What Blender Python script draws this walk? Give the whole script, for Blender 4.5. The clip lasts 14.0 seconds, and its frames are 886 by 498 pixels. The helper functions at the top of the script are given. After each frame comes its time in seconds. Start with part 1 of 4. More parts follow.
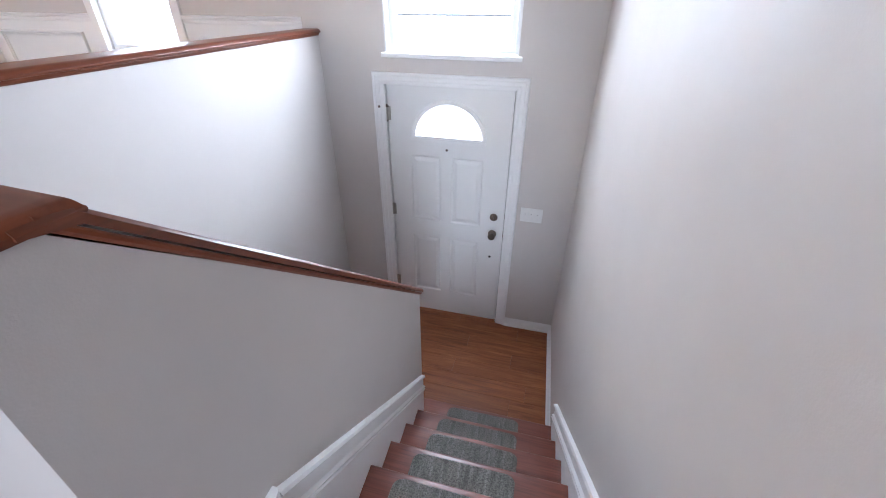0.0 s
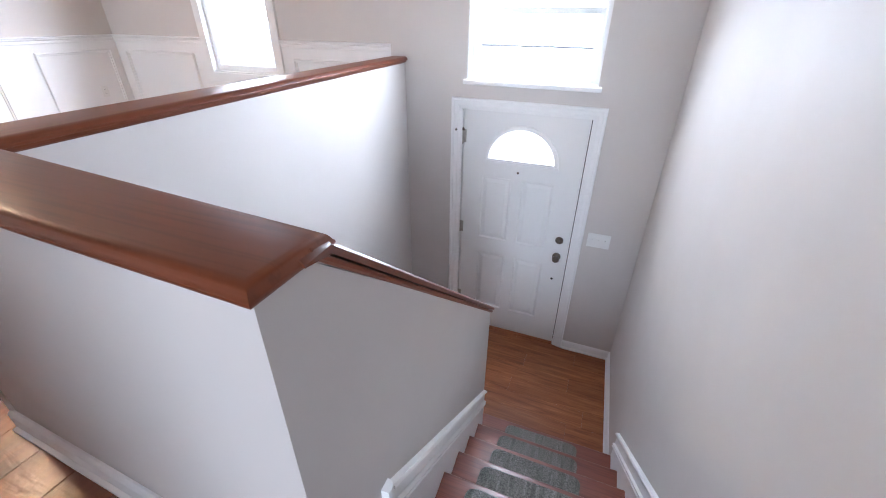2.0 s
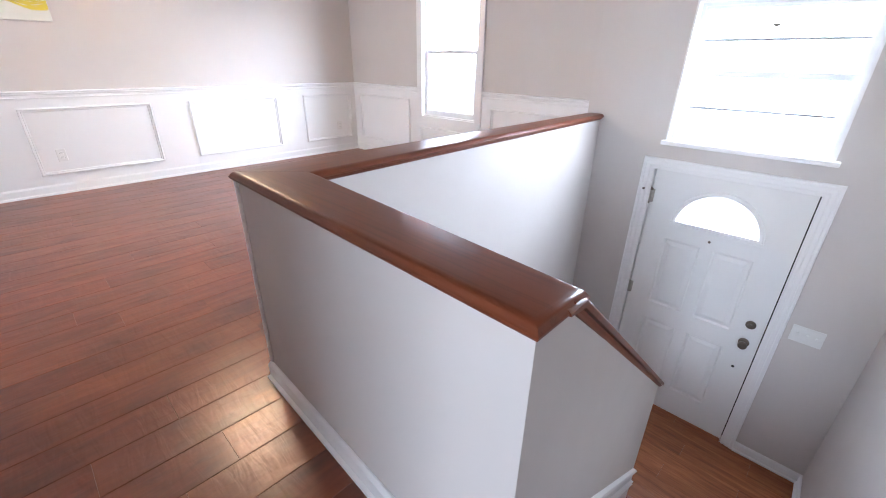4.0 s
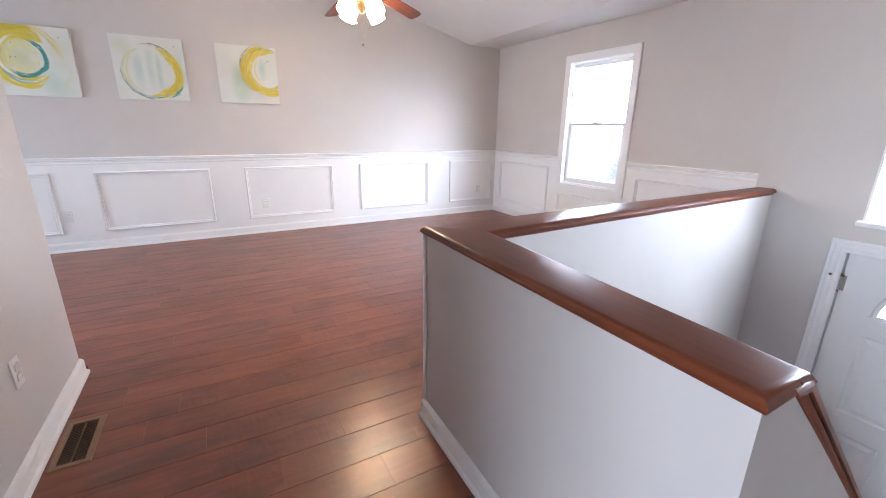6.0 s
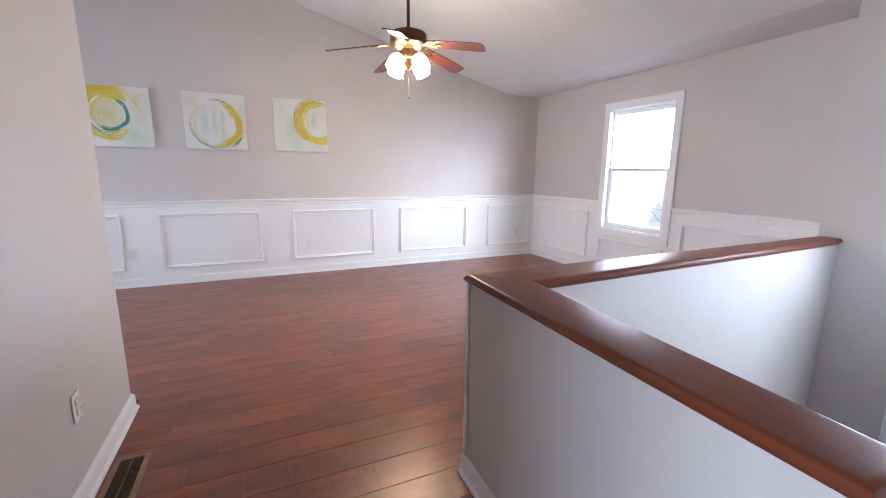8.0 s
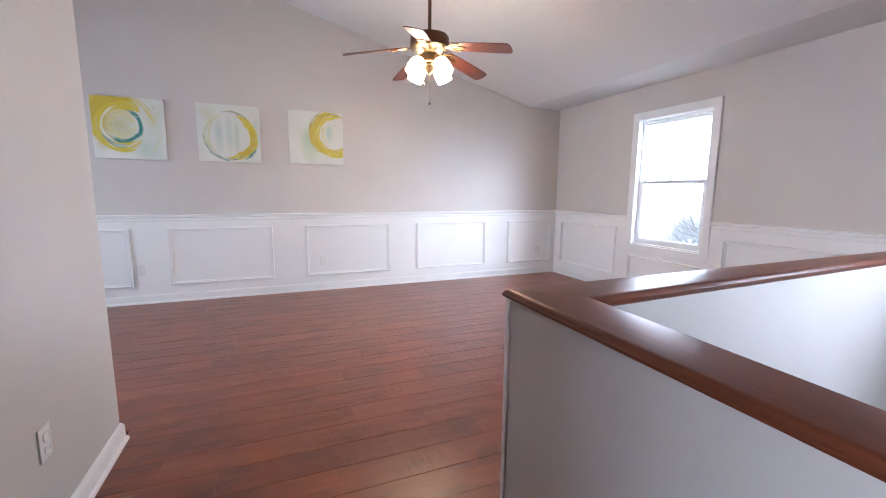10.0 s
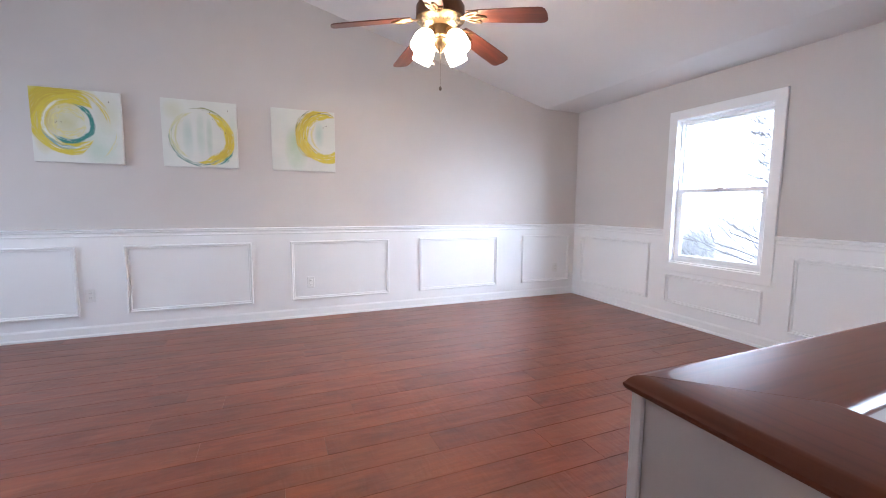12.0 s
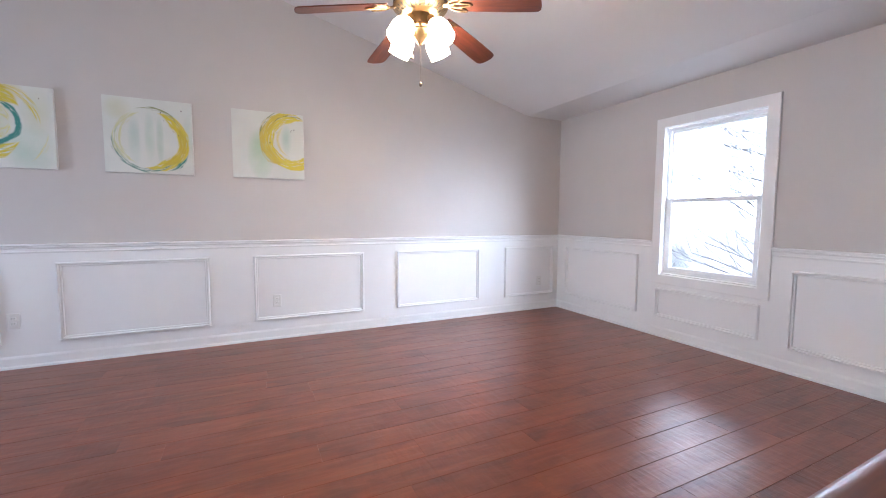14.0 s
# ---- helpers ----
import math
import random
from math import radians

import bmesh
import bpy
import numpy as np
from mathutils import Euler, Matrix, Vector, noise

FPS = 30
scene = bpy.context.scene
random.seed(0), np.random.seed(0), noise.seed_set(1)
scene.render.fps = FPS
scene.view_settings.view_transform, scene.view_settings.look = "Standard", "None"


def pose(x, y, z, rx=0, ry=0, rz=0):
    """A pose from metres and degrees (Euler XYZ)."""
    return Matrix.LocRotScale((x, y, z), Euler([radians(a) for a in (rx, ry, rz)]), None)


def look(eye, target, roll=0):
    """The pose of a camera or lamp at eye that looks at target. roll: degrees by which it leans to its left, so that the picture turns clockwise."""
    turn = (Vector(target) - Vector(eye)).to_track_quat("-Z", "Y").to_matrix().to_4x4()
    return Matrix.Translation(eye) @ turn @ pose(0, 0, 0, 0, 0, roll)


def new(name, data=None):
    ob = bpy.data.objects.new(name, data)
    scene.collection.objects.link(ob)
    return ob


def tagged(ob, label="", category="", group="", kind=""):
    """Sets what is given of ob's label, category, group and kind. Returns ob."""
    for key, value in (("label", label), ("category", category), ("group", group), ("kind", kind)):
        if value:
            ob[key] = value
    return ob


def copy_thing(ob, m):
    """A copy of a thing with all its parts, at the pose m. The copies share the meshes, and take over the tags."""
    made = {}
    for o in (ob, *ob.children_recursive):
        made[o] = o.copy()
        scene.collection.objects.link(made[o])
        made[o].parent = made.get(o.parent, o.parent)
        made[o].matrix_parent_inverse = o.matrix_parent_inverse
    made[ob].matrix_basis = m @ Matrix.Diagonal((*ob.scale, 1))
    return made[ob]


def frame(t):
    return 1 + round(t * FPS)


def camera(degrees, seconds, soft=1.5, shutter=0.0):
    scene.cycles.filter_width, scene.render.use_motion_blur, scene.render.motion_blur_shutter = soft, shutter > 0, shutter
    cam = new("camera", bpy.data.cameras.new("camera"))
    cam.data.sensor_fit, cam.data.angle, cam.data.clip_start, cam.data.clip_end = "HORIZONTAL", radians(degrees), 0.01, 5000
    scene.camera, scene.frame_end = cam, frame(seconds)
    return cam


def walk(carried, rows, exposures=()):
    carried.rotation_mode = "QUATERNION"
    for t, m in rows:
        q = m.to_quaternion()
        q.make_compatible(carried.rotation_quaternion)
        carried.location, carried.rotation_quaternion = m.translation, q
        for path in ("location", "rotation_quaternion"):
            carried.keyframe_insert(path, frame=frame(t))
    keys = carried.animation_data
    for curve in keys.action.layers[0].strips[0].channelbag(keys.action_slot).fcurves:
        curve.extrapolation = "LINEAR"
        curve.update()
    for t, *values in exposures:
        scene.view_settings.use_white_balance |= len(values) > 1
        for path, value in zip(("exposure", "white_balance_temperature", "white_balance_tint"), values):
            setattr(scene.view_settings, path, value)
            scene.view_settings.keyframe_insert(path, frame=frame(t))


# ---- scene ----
cam = camera(94.7, 14.0, 1.0)
PATH = [
    (0, (-0.302, -0.06, 1.076), (-0.731, 1.589, 0.029), 0.3),
    (0.5, (-0.334, -0.081, 1.094), (-0.78, 1.566, 0.051), 0.2),
    (1, (-0.368, -0.113, 1.115), (-0.839, 1.532, 0.079), 0.4),
    (1.5, (-0.415, -0.14, 1.134), (-0.922, 1.504, 0.114), 0.5),
    (2, (-0.449, -0.188, 1.162), (-1.087, 1.426, 0.167), 0.5),
    (2.5, (-0.476, -0.237, 1.186), (-1.289, 1.316, 0.222), 0.6),
    (3, (-0.499, -0.277, 1.207), (-1.459, 1.213, 0.281), 0.7),
    (3.5, (-0.521, -0.327, 1.227), (-1.621, 1.09, 0.344), 0.7),
    (4, (-0.549, -0.376, 1.244), (-1.806, 0.934, 0.406), 0.9),
    (4.2, (-0.558, -0.398, 1.251), (-1.879, 0.86, 0.432), 1.0),
    (6.3, (-0.572, -0.606, 1.289), (-2.276, 0.292, 0.749), 0.7),
    (6.5, (-0.571, -0.606, 1.299), (-2.291, 0.271, 0.776), 0.7),
    (7, (-0.589, -0.625, 1.298), (-2.337, 0.224, 0.826), 0.7),
    (7.5, (-0.591, -0.626, 1.302), (-2.364, 0.196, 0.878), 0.6),
    (8, (-0.596, -0.627, 1.301), (-2.389, 0.173, 0.923), 0.6),
    (10.5, (-0.991, -0.565, 1.201), (-2.829, 0.176, 0.933), 0.5),
    (11, (-1.167, -0.527, 1.191), (-3.008, 0.215, 0.946), 0.4),
    (11.5, (-1.354, -0.488, 1.175), (-3.198, 0.256, 0.952), 0.4),
    (12, (-1.522, -0.431, 1.168), (-3.36, 0.329, 0.958), 0.4),
    (12.5, (-1.641, -0.392, 1.189), (-3.47, 0.393, 0.991), 0.3),
    (13, (-1.723, -0.369, 1.182), (-3.54, 0.446, 0.999), 0.3),
    (13.5, (-1.774, -0.344, 1.175), (-3.581, 0.496, 1.005), 0.3),
    (14, (-1.814, -0.344, 1.165), (-3.609, 0.524, 1.008), 0.3),
]
walk(cam, [(t, look(eye, target, roll)) for t, eye, target, roll in PATH], [(0, 0.74, 6000, 14), (2, 0.80, 6000, 14), (4.2, 0.84, 6000, 14), (6.5, 0.66, 5950, 14), (8, 0.56, 5850, 14), (10.5, 0.50, 5800, 14), (12, 0.52, 5750, 14), (14, 0.48, 5750, 14)])

# ---- world, sun, window light ----
world = bpy.data.worlds.new("world")
scene.world = world
world.use_nodes = True
wn = world.node_tree.nodes
sky = wn.new("ShaderNodeTexSky")
sky.sky_type, sky.sun_disc = "NISHITA", False
sky.sun_elevation, sky.sun_rotation = radians(38), radians(200)
world.node_tree.links.new(sky.outputs[0], wn["Background"].inputs[0])
wn["Background"].inputs[1].default_value = 0.12

sun = new("sun", bpy.data.lights.new("sun", "SUN"))
sun.data.energy, sun.data.angle, sun.data.color = 1.0, radians(12), (1.0, 0.96, 0.9)
sun.matrix_world = look((0, -20, 30), (4, 0, 0))


def window_light(name, centre, target, w, h, watts, color, spread=180):
    lamp = new(name, bpy.data.lights.new(name, "AREA"))
    lamp.data.shape, lamp.data.size, lamp.data.size_y = "RECTANGLE", w, h
    lamp.data.energy, lamp.data.color = watts, color
    lamp.data.spread = radians(spread)
    lamp.matrix_world = look(centre, target)
    return lamp


DAY = (0.82, 0.915, 1.0)
window_light("daylight_foyer_window", (-1.005, 2.946, 1.184), (-1.6, 0.9, -0.8), 0.87, 0.82, 21, DAY, 150)
window_light("skylight_living", (-1.0, 5.7, 2.4), (-4.05, 3.4, 1.35), 3.0, 2.2, 135, DAY, 80)
# unseen fill lamp, added beyond the hall to brighten the foyer door wall
window_light("daylight_bedroom_window", (0.30, -4.40, 1.65), (-0.72, 2.78, 0.0), 1.6, 1.5, 40, DAY, 100)
window_light("daylight_rear_window", (-4.5, -4.40, 1.35), (-4.3, 0, 0.9), 1.8, 1.9, 25, DAY, 110)

# ---- materials ----


def nodes_of(name):
    m = bpy.data.materials.new(name)
    m.use_nodes = True
    nt = m.node_tree
    return m, nt, nt.nodes["Principled BSDF"]


def node(nt, kind, **inputs):
    n = nt.nodes.new(kind)
    for key, value in inputs.items():
        n.inputs[key.replace("_", " ")].default_value = value
    return n


def noise_tex(nt, vec, scale, detail=4.0, rough=0.55, dist=0.0):
    n = node(nt, "ShaderNodeTexNoise", Scale=scale, Detail=detail, Roughness=rough, Distortion=dist)
    nt.links.new(vec, n.inputs["Vector"])
    return n.outputs["Fac"]


def ramp(nt, fac, stops):
    r = nt.nodes.new("ShaderNodeValToRGB")
    while len(r.color_ramp.elements) < len(stops):
        r.color_ramp.elements.new(0.5)
    for e, (pos, col) in zip(r.color_ramp.elements, stops):
        e.position, e.color = pos, (*col, 1)
    nt.links.new(fac, r.inputs[0])
    return r.outputs[0]


def mix(nt, fac, a, b, mode="MIX"):
    m = nt.nodes.new("ShaderNodeMix")
    m.data_type, m.blend_type = "RGBA", mode
    for value, slot in ((fac, m.inputs[0]), (a, m.inputs[6]), (b, m.inputs[7])):
        if hasattr(value, "is_linked"):
            nt.links.new(value, slot)
        elif isinstance(value, tuple):
            slot.default_value = (*value, 1)
        else:
            slot.default_value = value
    return m.outputs[2]


def calc(nt, op, a, b=0.0, clamp=False):
    m = nt.nodes.new("ShaderNodeMath")
    m.operation, m.use_clamp = op, clamp
    for value, slot in ((a, m.inputs[0]), (b, m.inputs[1])):
        if hasattr(value, "is_linked"):
            nt.links.new(value, slot)
        else:
            slot.default_value = value
    return m.outputs[0]


def bump(nt, bsdf, height, strength, distance=0.002):
    b = node(nt, "ShaderNodeBump", Strength=strength, Distance=distance)
    nt.links.new(height, b.inputs["Height"])
    nt.links.new(b.outputs[0], bsdf.inputs["Normal"])


def coords(nt, scale=(1, 1, 1), shift=False):
    tc = nt.nodes.new("ShaderNodeTexCoord")
    mp = nt.nodes.new("ShaderNodeMapping")
    mp.inputs["Scale"].default_value = scale
    nt.links.new(tc.outputs["Object"], mp.inputs["Vector"])
    rand = nt.nodes.new("ShaderNodeObjectInfo").outputs["Random"]
    if shift:
        k = nt.nodes.new("ShaderNodeVectorMath")
        k.operation = "SCALE"
        k.inputs[0].default_value = (37.0, 91.0, 53.0)
        nt.links.new(rand, k.inputs["Scale"])
        nt.links.new(k.outputs[0], mp.inputs["Location"])
    return mp.outputs[0], rand


def paint(name, col, rough=0.55, texture=0.35, vary=0.05, grain=260.0):
    """Rolled or brushed wall paint: faint cloudy tone, fine roller stipple."""
    m, nt, b = nodes_of(name)
    v, _ = coords(nt)
    dark = tuple(c * (1 - vary) for c in col)
    light = tuple(min(1, c * (1 + vary * 0.5)) for c in col)
    big = noise_tex(nt, v, 0.9, 3)
    nt.links.new(ramp(nt, big, [(0.3, dark), (0.7, light)]), b.inputs["Base Color"])
    mid = noise_tex(nt, v, 6.0, 3)
    nt.links.new(ramp(nt, mid, [(0.3, (max(0.30, rough - 0.04),) * 3), (0.7, (rough + 0.06,) * 3)]), b.inputs["Roughness"])
    bump(nt, b, noise_tex(nt, v, grain, 2), texture, 0.0006)
    return m


def wood(name, dark, mid, light, along=1, rough=0.28, coat=0.25, smudge=0.5, relief=0.3, cell=1.0, spread=0.25, soft=0.0):
    """Stained wood: long grain along one axis, cloudy stain patches, tone varied from piece to piece."""
    m, nt, b = nodes_of(name)
    s = [14.0 * cell] * 3
    s[along] = 1.1 * cell
    v, rand = coords(nt, tuple(s), True)
    s2 = [5.0 * cell] * 3
    s2[along] = 1.5 * cell
    v2, _ = coords(nt, tuple(s2), True)
    s3 = [120.0 * cell] * 3
    s3[along] = 4.0 * cell
    v3, _ = coords(nt, tuple(s3), True)
    grain = noise_tex(nt, v, 1.6, 6, 0.62, 0.9)
    col = ramp(nt, grain, [(0.28, dark), (0.5, mid), (0.74, light)])
    stain = noise_tex(nt, v2, 1.0, 4, 0.6, 0.4)
    col = mix(nt, ramp(nt, stain, [(0.42, (smudge,) * 3), (0.62, (0.0,) * 3)]), col, dark, "MIX")
    pores = noise_tex(nt, v3, 1.0, 2)
    col = mix(nt, ramp(nt, pores, [(0.36, (0.35,) * 3), (0.5, (0.0,) * 3)]), col, tuple(c * 0.55 for c in dark))
    hsv = nt.nodes.new("ShaderNodeHueSaturation")
    nt.links.new(calc(nt, "ADD", calc(nt, "MULTIPLY", rand, spread), 1 - spread / 2), hsv.inputs["Value"])
    nt.links.new(col, hsv.inputs["Color"])
    nt.links.new(hsv.outputs[0], b.inputs["Base Color"])
    wear = noise_tex(nt, v2, 1.7, 3)
    nt.links.new(ramp(nt, wear, [(0.3, (max(0.29, rough - 0.03),) * 3), (0.7, (max(0.33, rough + 0.07),) * 3)]), b.inputs["Roughness"])
    b.inputs["Coat Weight"].default_value, b.inputs["Coat Roughness"].default_value = 0.0, 0.3
    b.inputs["Specular IOR Level"].default_value = 0.36 + coat * 0.6
    h = calc(nt, "ADD", calc(nt, "MULTIPLY", grain, 1.0), calc(nt, "MULTIPLY", pores, 0.35))
    bump(nt, b, h, relief, 0.003)
    return m


def plain(name, col, rough=0.4, metal=0.0, vary=0.12, scale=30.0, relief=0.1):
    m, nt, b = nodes_of(name)
    v, _ = coords(nt)
    n = noise_tex(nt, v, scale, 4)
    nt.links.new(ramp(nt, n, [(0.3, tuple(c * (1 - vary) for c in col)), (0.7, tuple(min(1, c * (1 + vary)) for c in col))]), b.inputs["Base Color"])
    nt.links.new(ramp(nt, noise_tex(nt, v, scale * 0.3, 3), [(0.3, (max(0.29, rough - 0.04),) * 3), (0.7, (max(0.32, rough + 0.06),) * 3)]), b.inputs["Roughness"])
    b.inputs["Metallic"].default_value = metal
    bump(nt, b, n, relief, 0.0008)
    return m


def glow(name, col, strength):
    m, nt, b = nodes_of(name)
    b.inputs["Base Color"].default_value = (*col, 1)
    b.inputs["Emission Color"].default_value = (*col, 1)
    b.inputs["Emission Strength"].default_value = strength
    return m


def scraped_floor():
    """Hand-scraped cherry laminate: soft dark clouds, faint long streaks, shallow ripples."""
    m, nt, b = nodes_of("hand_scraped_cherry_floor")
    cloud_v, rand = coords(nt, (6.0, 2.6, 6.0), True)
    streak_v, _ = coords(nt, (30.0, 2.2, 30.0), True)
    fine_v, _ = coords(nt, (240.0, 9.0, 240.0), True)
    chatter_v, _ = coords(nt, (6.0, 26.0, 6.0), True)
    hollow_v, _ = coords(nt, (16.0, 5.0, 16.0), True)
    streak = noise_tex(nt, streak_v, 1.0, 4, 0.55, 0.5)
    col = ramp(nt, streak, [(0.22, (0.155, 0.037, 0.018)), (0.5, (0.215, 0.053, 0.024)), (0.8, (0.275, 0.075, 0.033))])
    cloud = noise_tex(nt, cloud_v, 1.0, 5, 0.60, 0.3)
    col = mix(nt, ramp(nt, cloud, [(0.43, (0.0,) * 3), (0.68, (0.80,) * 3)]), col, (0.085, 0.023, 0.014))
    warm = noise_tex(nt, cloud_v, 0.45, 3)
    col = mix(nt, ramp(nt, warm, [(0.45, (0.0,) * 3), (0.75, (0.5,) * 3)]), col, (0.30, 0.092, 0.036))
    fine = noise_tex(nt, fine_v, 1.0, 3)
    col = mix(nt, ramp(nt, fine, [(0.28, (0.16,) * 3), (0.5, (0.0,) * 3)]), col, (0.07, 0.018, 0.012))
    hsv = nt.nodes.new("ShaderNodeHueSaturation")
    nt.links.new(calc(nt, "ADD", calc(nt, "MULTIPLY", rand, 0.24), 0.88), hsv.inputs["Value"])
    nt.links.new(col, hsv.inputs["Color"])
    nt.links.new(hsv.outputs[0], b.inputs["Base Color"])
    nt.links.new(ramp(nt, cloud, [(0.3, (0.29,) * 3), (0.7, (0.33,) * 3)]), b.inputs["Roughness"])
    b.inputs["Specular IOR Level"].default_value = 0.78
    chatter = noise_tex(nt, chatter_v, 1.0, 2, 0.45, 0.7)
    hollow = noise_tex(nt, hollow_v, 1.0, 3, 0.5, 0.6)
    patch = ramp(nt, noise_tex(nt, cloud_v, 0.6, 2), [(0.38, (0.25,) * 3), (0.60, (1.0,) * 3)])
    h = calc(nt, "ADD", calc(nt, "MULTIPLY", chatter, calc(nt, "MULTIPLY", patch, 1.0)), hollow)
    bump(nt, b, calc(nt, "ADD", h, calc(nt, "MULTIPLY", fine, 0.05)), 0.6, 0.004)
    return m


M_WALL = paint("greige_wall_paint", (0.612, 0.575, 0.555), 0.6)
M_WHITE = paint("white_semigloss_paint", (0.85, 0.85, 0.855), 0.34, 0.12, 0.03, 120.0)
M_CEIL = paint("white_ceiling_paint", (0.74, 0.73, 0.72), 0.8, 0.6, 0.04, 160.0)
M_DOOR = paint("white_door_enamel", (0.80, 0.80, 0.80), 0.36, 0.15, 0.03, 90.0)
M_VINYL = plain("white_window_vinyl", (0.82, 0.83, 0.84), 0.35, 0.0, 0.03)
# grey base colour puts the backlit shade into the window bars
M_BACKLIT_BAR = plain("backlit_bar_grey", (0.42, 0.45, 0.48), 0.5, 0.0, 0.05)
M_FLOOR = scraped_floor()
M_LAND = wood("oak_laminate_landing_floor", (0.17, 0.055, 0.022), (0.36, 0.122, 0.047), (0.47, 0.180, 0.075), 0, 0.34, 0.1, 0.35, 0.15, 1.2, 0.25)
M_TREAD = wood("cherry_stair_tread", (0.13, 0.030, 0.019), (0.23, 0.062, 0.038), (0.29, 0.088, 0.054), 0, 0.29, 0.8, 0.15, 0.06, 1.0, 0.2)
M_CAPX = wood("cherry_cap_board", (0.135, 0.033, 0.013), (0.16, 0.040, 0.016), (0.18, 0.047, 0.019), 0, 0.30, 0.1, 0.0, 0.02, 0.6, 0.03)
M_CAPY = wood("cherry_cap_board_side", (0.135, 0.033, 0.013), (0.16, 0.040, 0.016), (0.18, 0.047, 0.019), 1, 0.30, 0.1, 0.0, 0.02, 0.6, 0.03)
M_GAP = plain("dark_joint", (0.045, 0.018, 0.012), 0.7)
M_BLADE = wood("cherry_fan_blade", (0.055, 0.014, 0.008), (0.11, 0.028, 0.014), (0.16, 0.042, 0.02), 0, 0.35, 0.1, 0.2, 0.05, 2.0, 0.1)
M_BRONZE = plain("antique_bronze", (0.12, 0.055, 0.03), 0.38, 0.8)
M_BRASS = plain("antique_brass", (0.20, 0.135, 0.07), 0.36, 1.0)
M_NICKEL = plain("dull_nickel", (0.42, 0.40, 0.37), 0.32, 1.0)
M_DARKMETAL = plain("aged_bronze_lock", (0.16, 0.13, 0.11), 0.32, 0.9)
M_PLATE = plain("white_plastic_plate", (0.78, 0.78, 0.77), 0.3, 0.0, 0.02)
M_SLOT = plain("black_slot", (0.02, 0.02, 0.02), 0.6)
M_VENT = plain("brown_vent_metal", (0.27, 0.165, 0.10), 0.42, 0.3)
M_LOUVER = plain("dark_vent_slats", (0.10, 0.06, 0.035), 0.45, 0.3)


def carpet():
    m, nt, b = nodes_of("grey_tread_carpet")
    v, _ = coords(nt, (1, 1, 1), True)
    vs, _ = coords(nt, (26, 2.5, 2.5), True)
    fine = noise_tex(nt, v, 420, 3)
    loops = noise_tex(nt, v, 150, 3)
    streak = noise_tex(nt, vs, 1.6, 5, 0.7, 0.5)
    col = ramp(nt, streak, [(0.3, (0.15, 0.143, 0.130)), (0.55, (0.31, 0.297, 0.272)), (0.75, (0.47, 0.455, 0.42))])
    col = mix(nt, ramp(nt, loops, [(0.35, (0.7,) * 3), (0.6, (0.0,) * 3)]), col, (0.045, 0.043, 0.04))
    nt.links.new(col, b.inputs["Base Color"])
    b.inputs["Roughness"].default_value = 0.95
    bump(nt, b, calc(nt, "ADD", fine, loops), 0.9, 0.004)
    return m


M_CARPET = carpet()


def glass():
    m, nt, b = nodes_of("window_glass")
    b.inputs["Base Color"].default_value = (1, 1, 1, 1)
    b.inputs["Transmission Weight"].default_value, b.inputs["Roughness"].default_value, b.inputs["IOR"].default_value = 1.0, 0.0, 1.45
    return m


M_GLASS = glass()
M_SHADE = glow("lit_frosted_glass", (1.0, 0.79, 0.53), 52.0)

# ---- building helpers ----


def finish(name, bm, material, parent=None, label="", smooth=False):
    me = bpy.data.meshes.new(name)
    bmesh.ops.recalc_face_normals(bm, faces=bm.faces)
    if smooth:
        for f in bm.faces:
            f.smooth = True
        for e in bm.edges:
            if len(e.link_faces) == 2 and e.calc_face_angle(0) > 0.6:
                e.smooth = False
    bm.to_mesh(me)
    bm.free()
    me.materials.append(material)
    ob = new(name, me)
    if parent:
        ob.parent = parent
    if label:
        ob["label"] = label
    return ob


def part(name, bm, material, parent, label="", smooth=False):
    return finish(name, bm, material, parent, label, smooth)


def thing(name, label, category, group="", kind="", at=(0, 0, 0)):
    ob = new(name)
    ob.location = at
    return tagged(ob, label, category, group, kind)


def structure(name, bm, material, label, category, smooth=False):
    return tagged(finish(name, bm, material, None, "", smooth), label, category, "", "structure")


def box(bm, x0, x1, y0, y1, z0, z1, bevel=0.0, seg=1):
    r = bmesh.ops.create_cube(bm, size=1, matrix=Matrix.Translation(((x0 + x1) / 2, (y0 + y1) / 2, (z0 + z1) / 2)) @ Matrix.Diagonal((x1 - x0, y1 - y0, z1 - z0, 1)))
    if bevel:
        edges = list({e for v in r["verts"] for e in v.link_edges})
        bmesh.ops.bevel(bm, geom=edges, offset=bevel, segments=seg, affect="EDGES", profile=0.5)


def boxed(*a):
    bm = bmesh.new()
    box(bm, *a)
    return bm


def prism(bm, poly, z0, z1):
    """Upright prism over a plan polygon; z0 and z1 may be one height or one per corner."""
    n = len(poly)
    lo = [z0] * n if isinstance(z0, (int, float)) else z0
    hi = [z1] * n if isinstance(z1, (int, float)) else z1
    a = [bm.verts.new((x, y, z)) for (x, y), z in zip(poly, lo)]
    b = [bm.verts.new((x, y, z)) for (x, y), z in zip(poly, hi)]
    bm.faces.new(a[::-1])
    bm.faces.new(b)
    for i in range(n):
        j = (i + 1) % n
        bm.faces.new((a[i], a[j], b[j], b[i]))


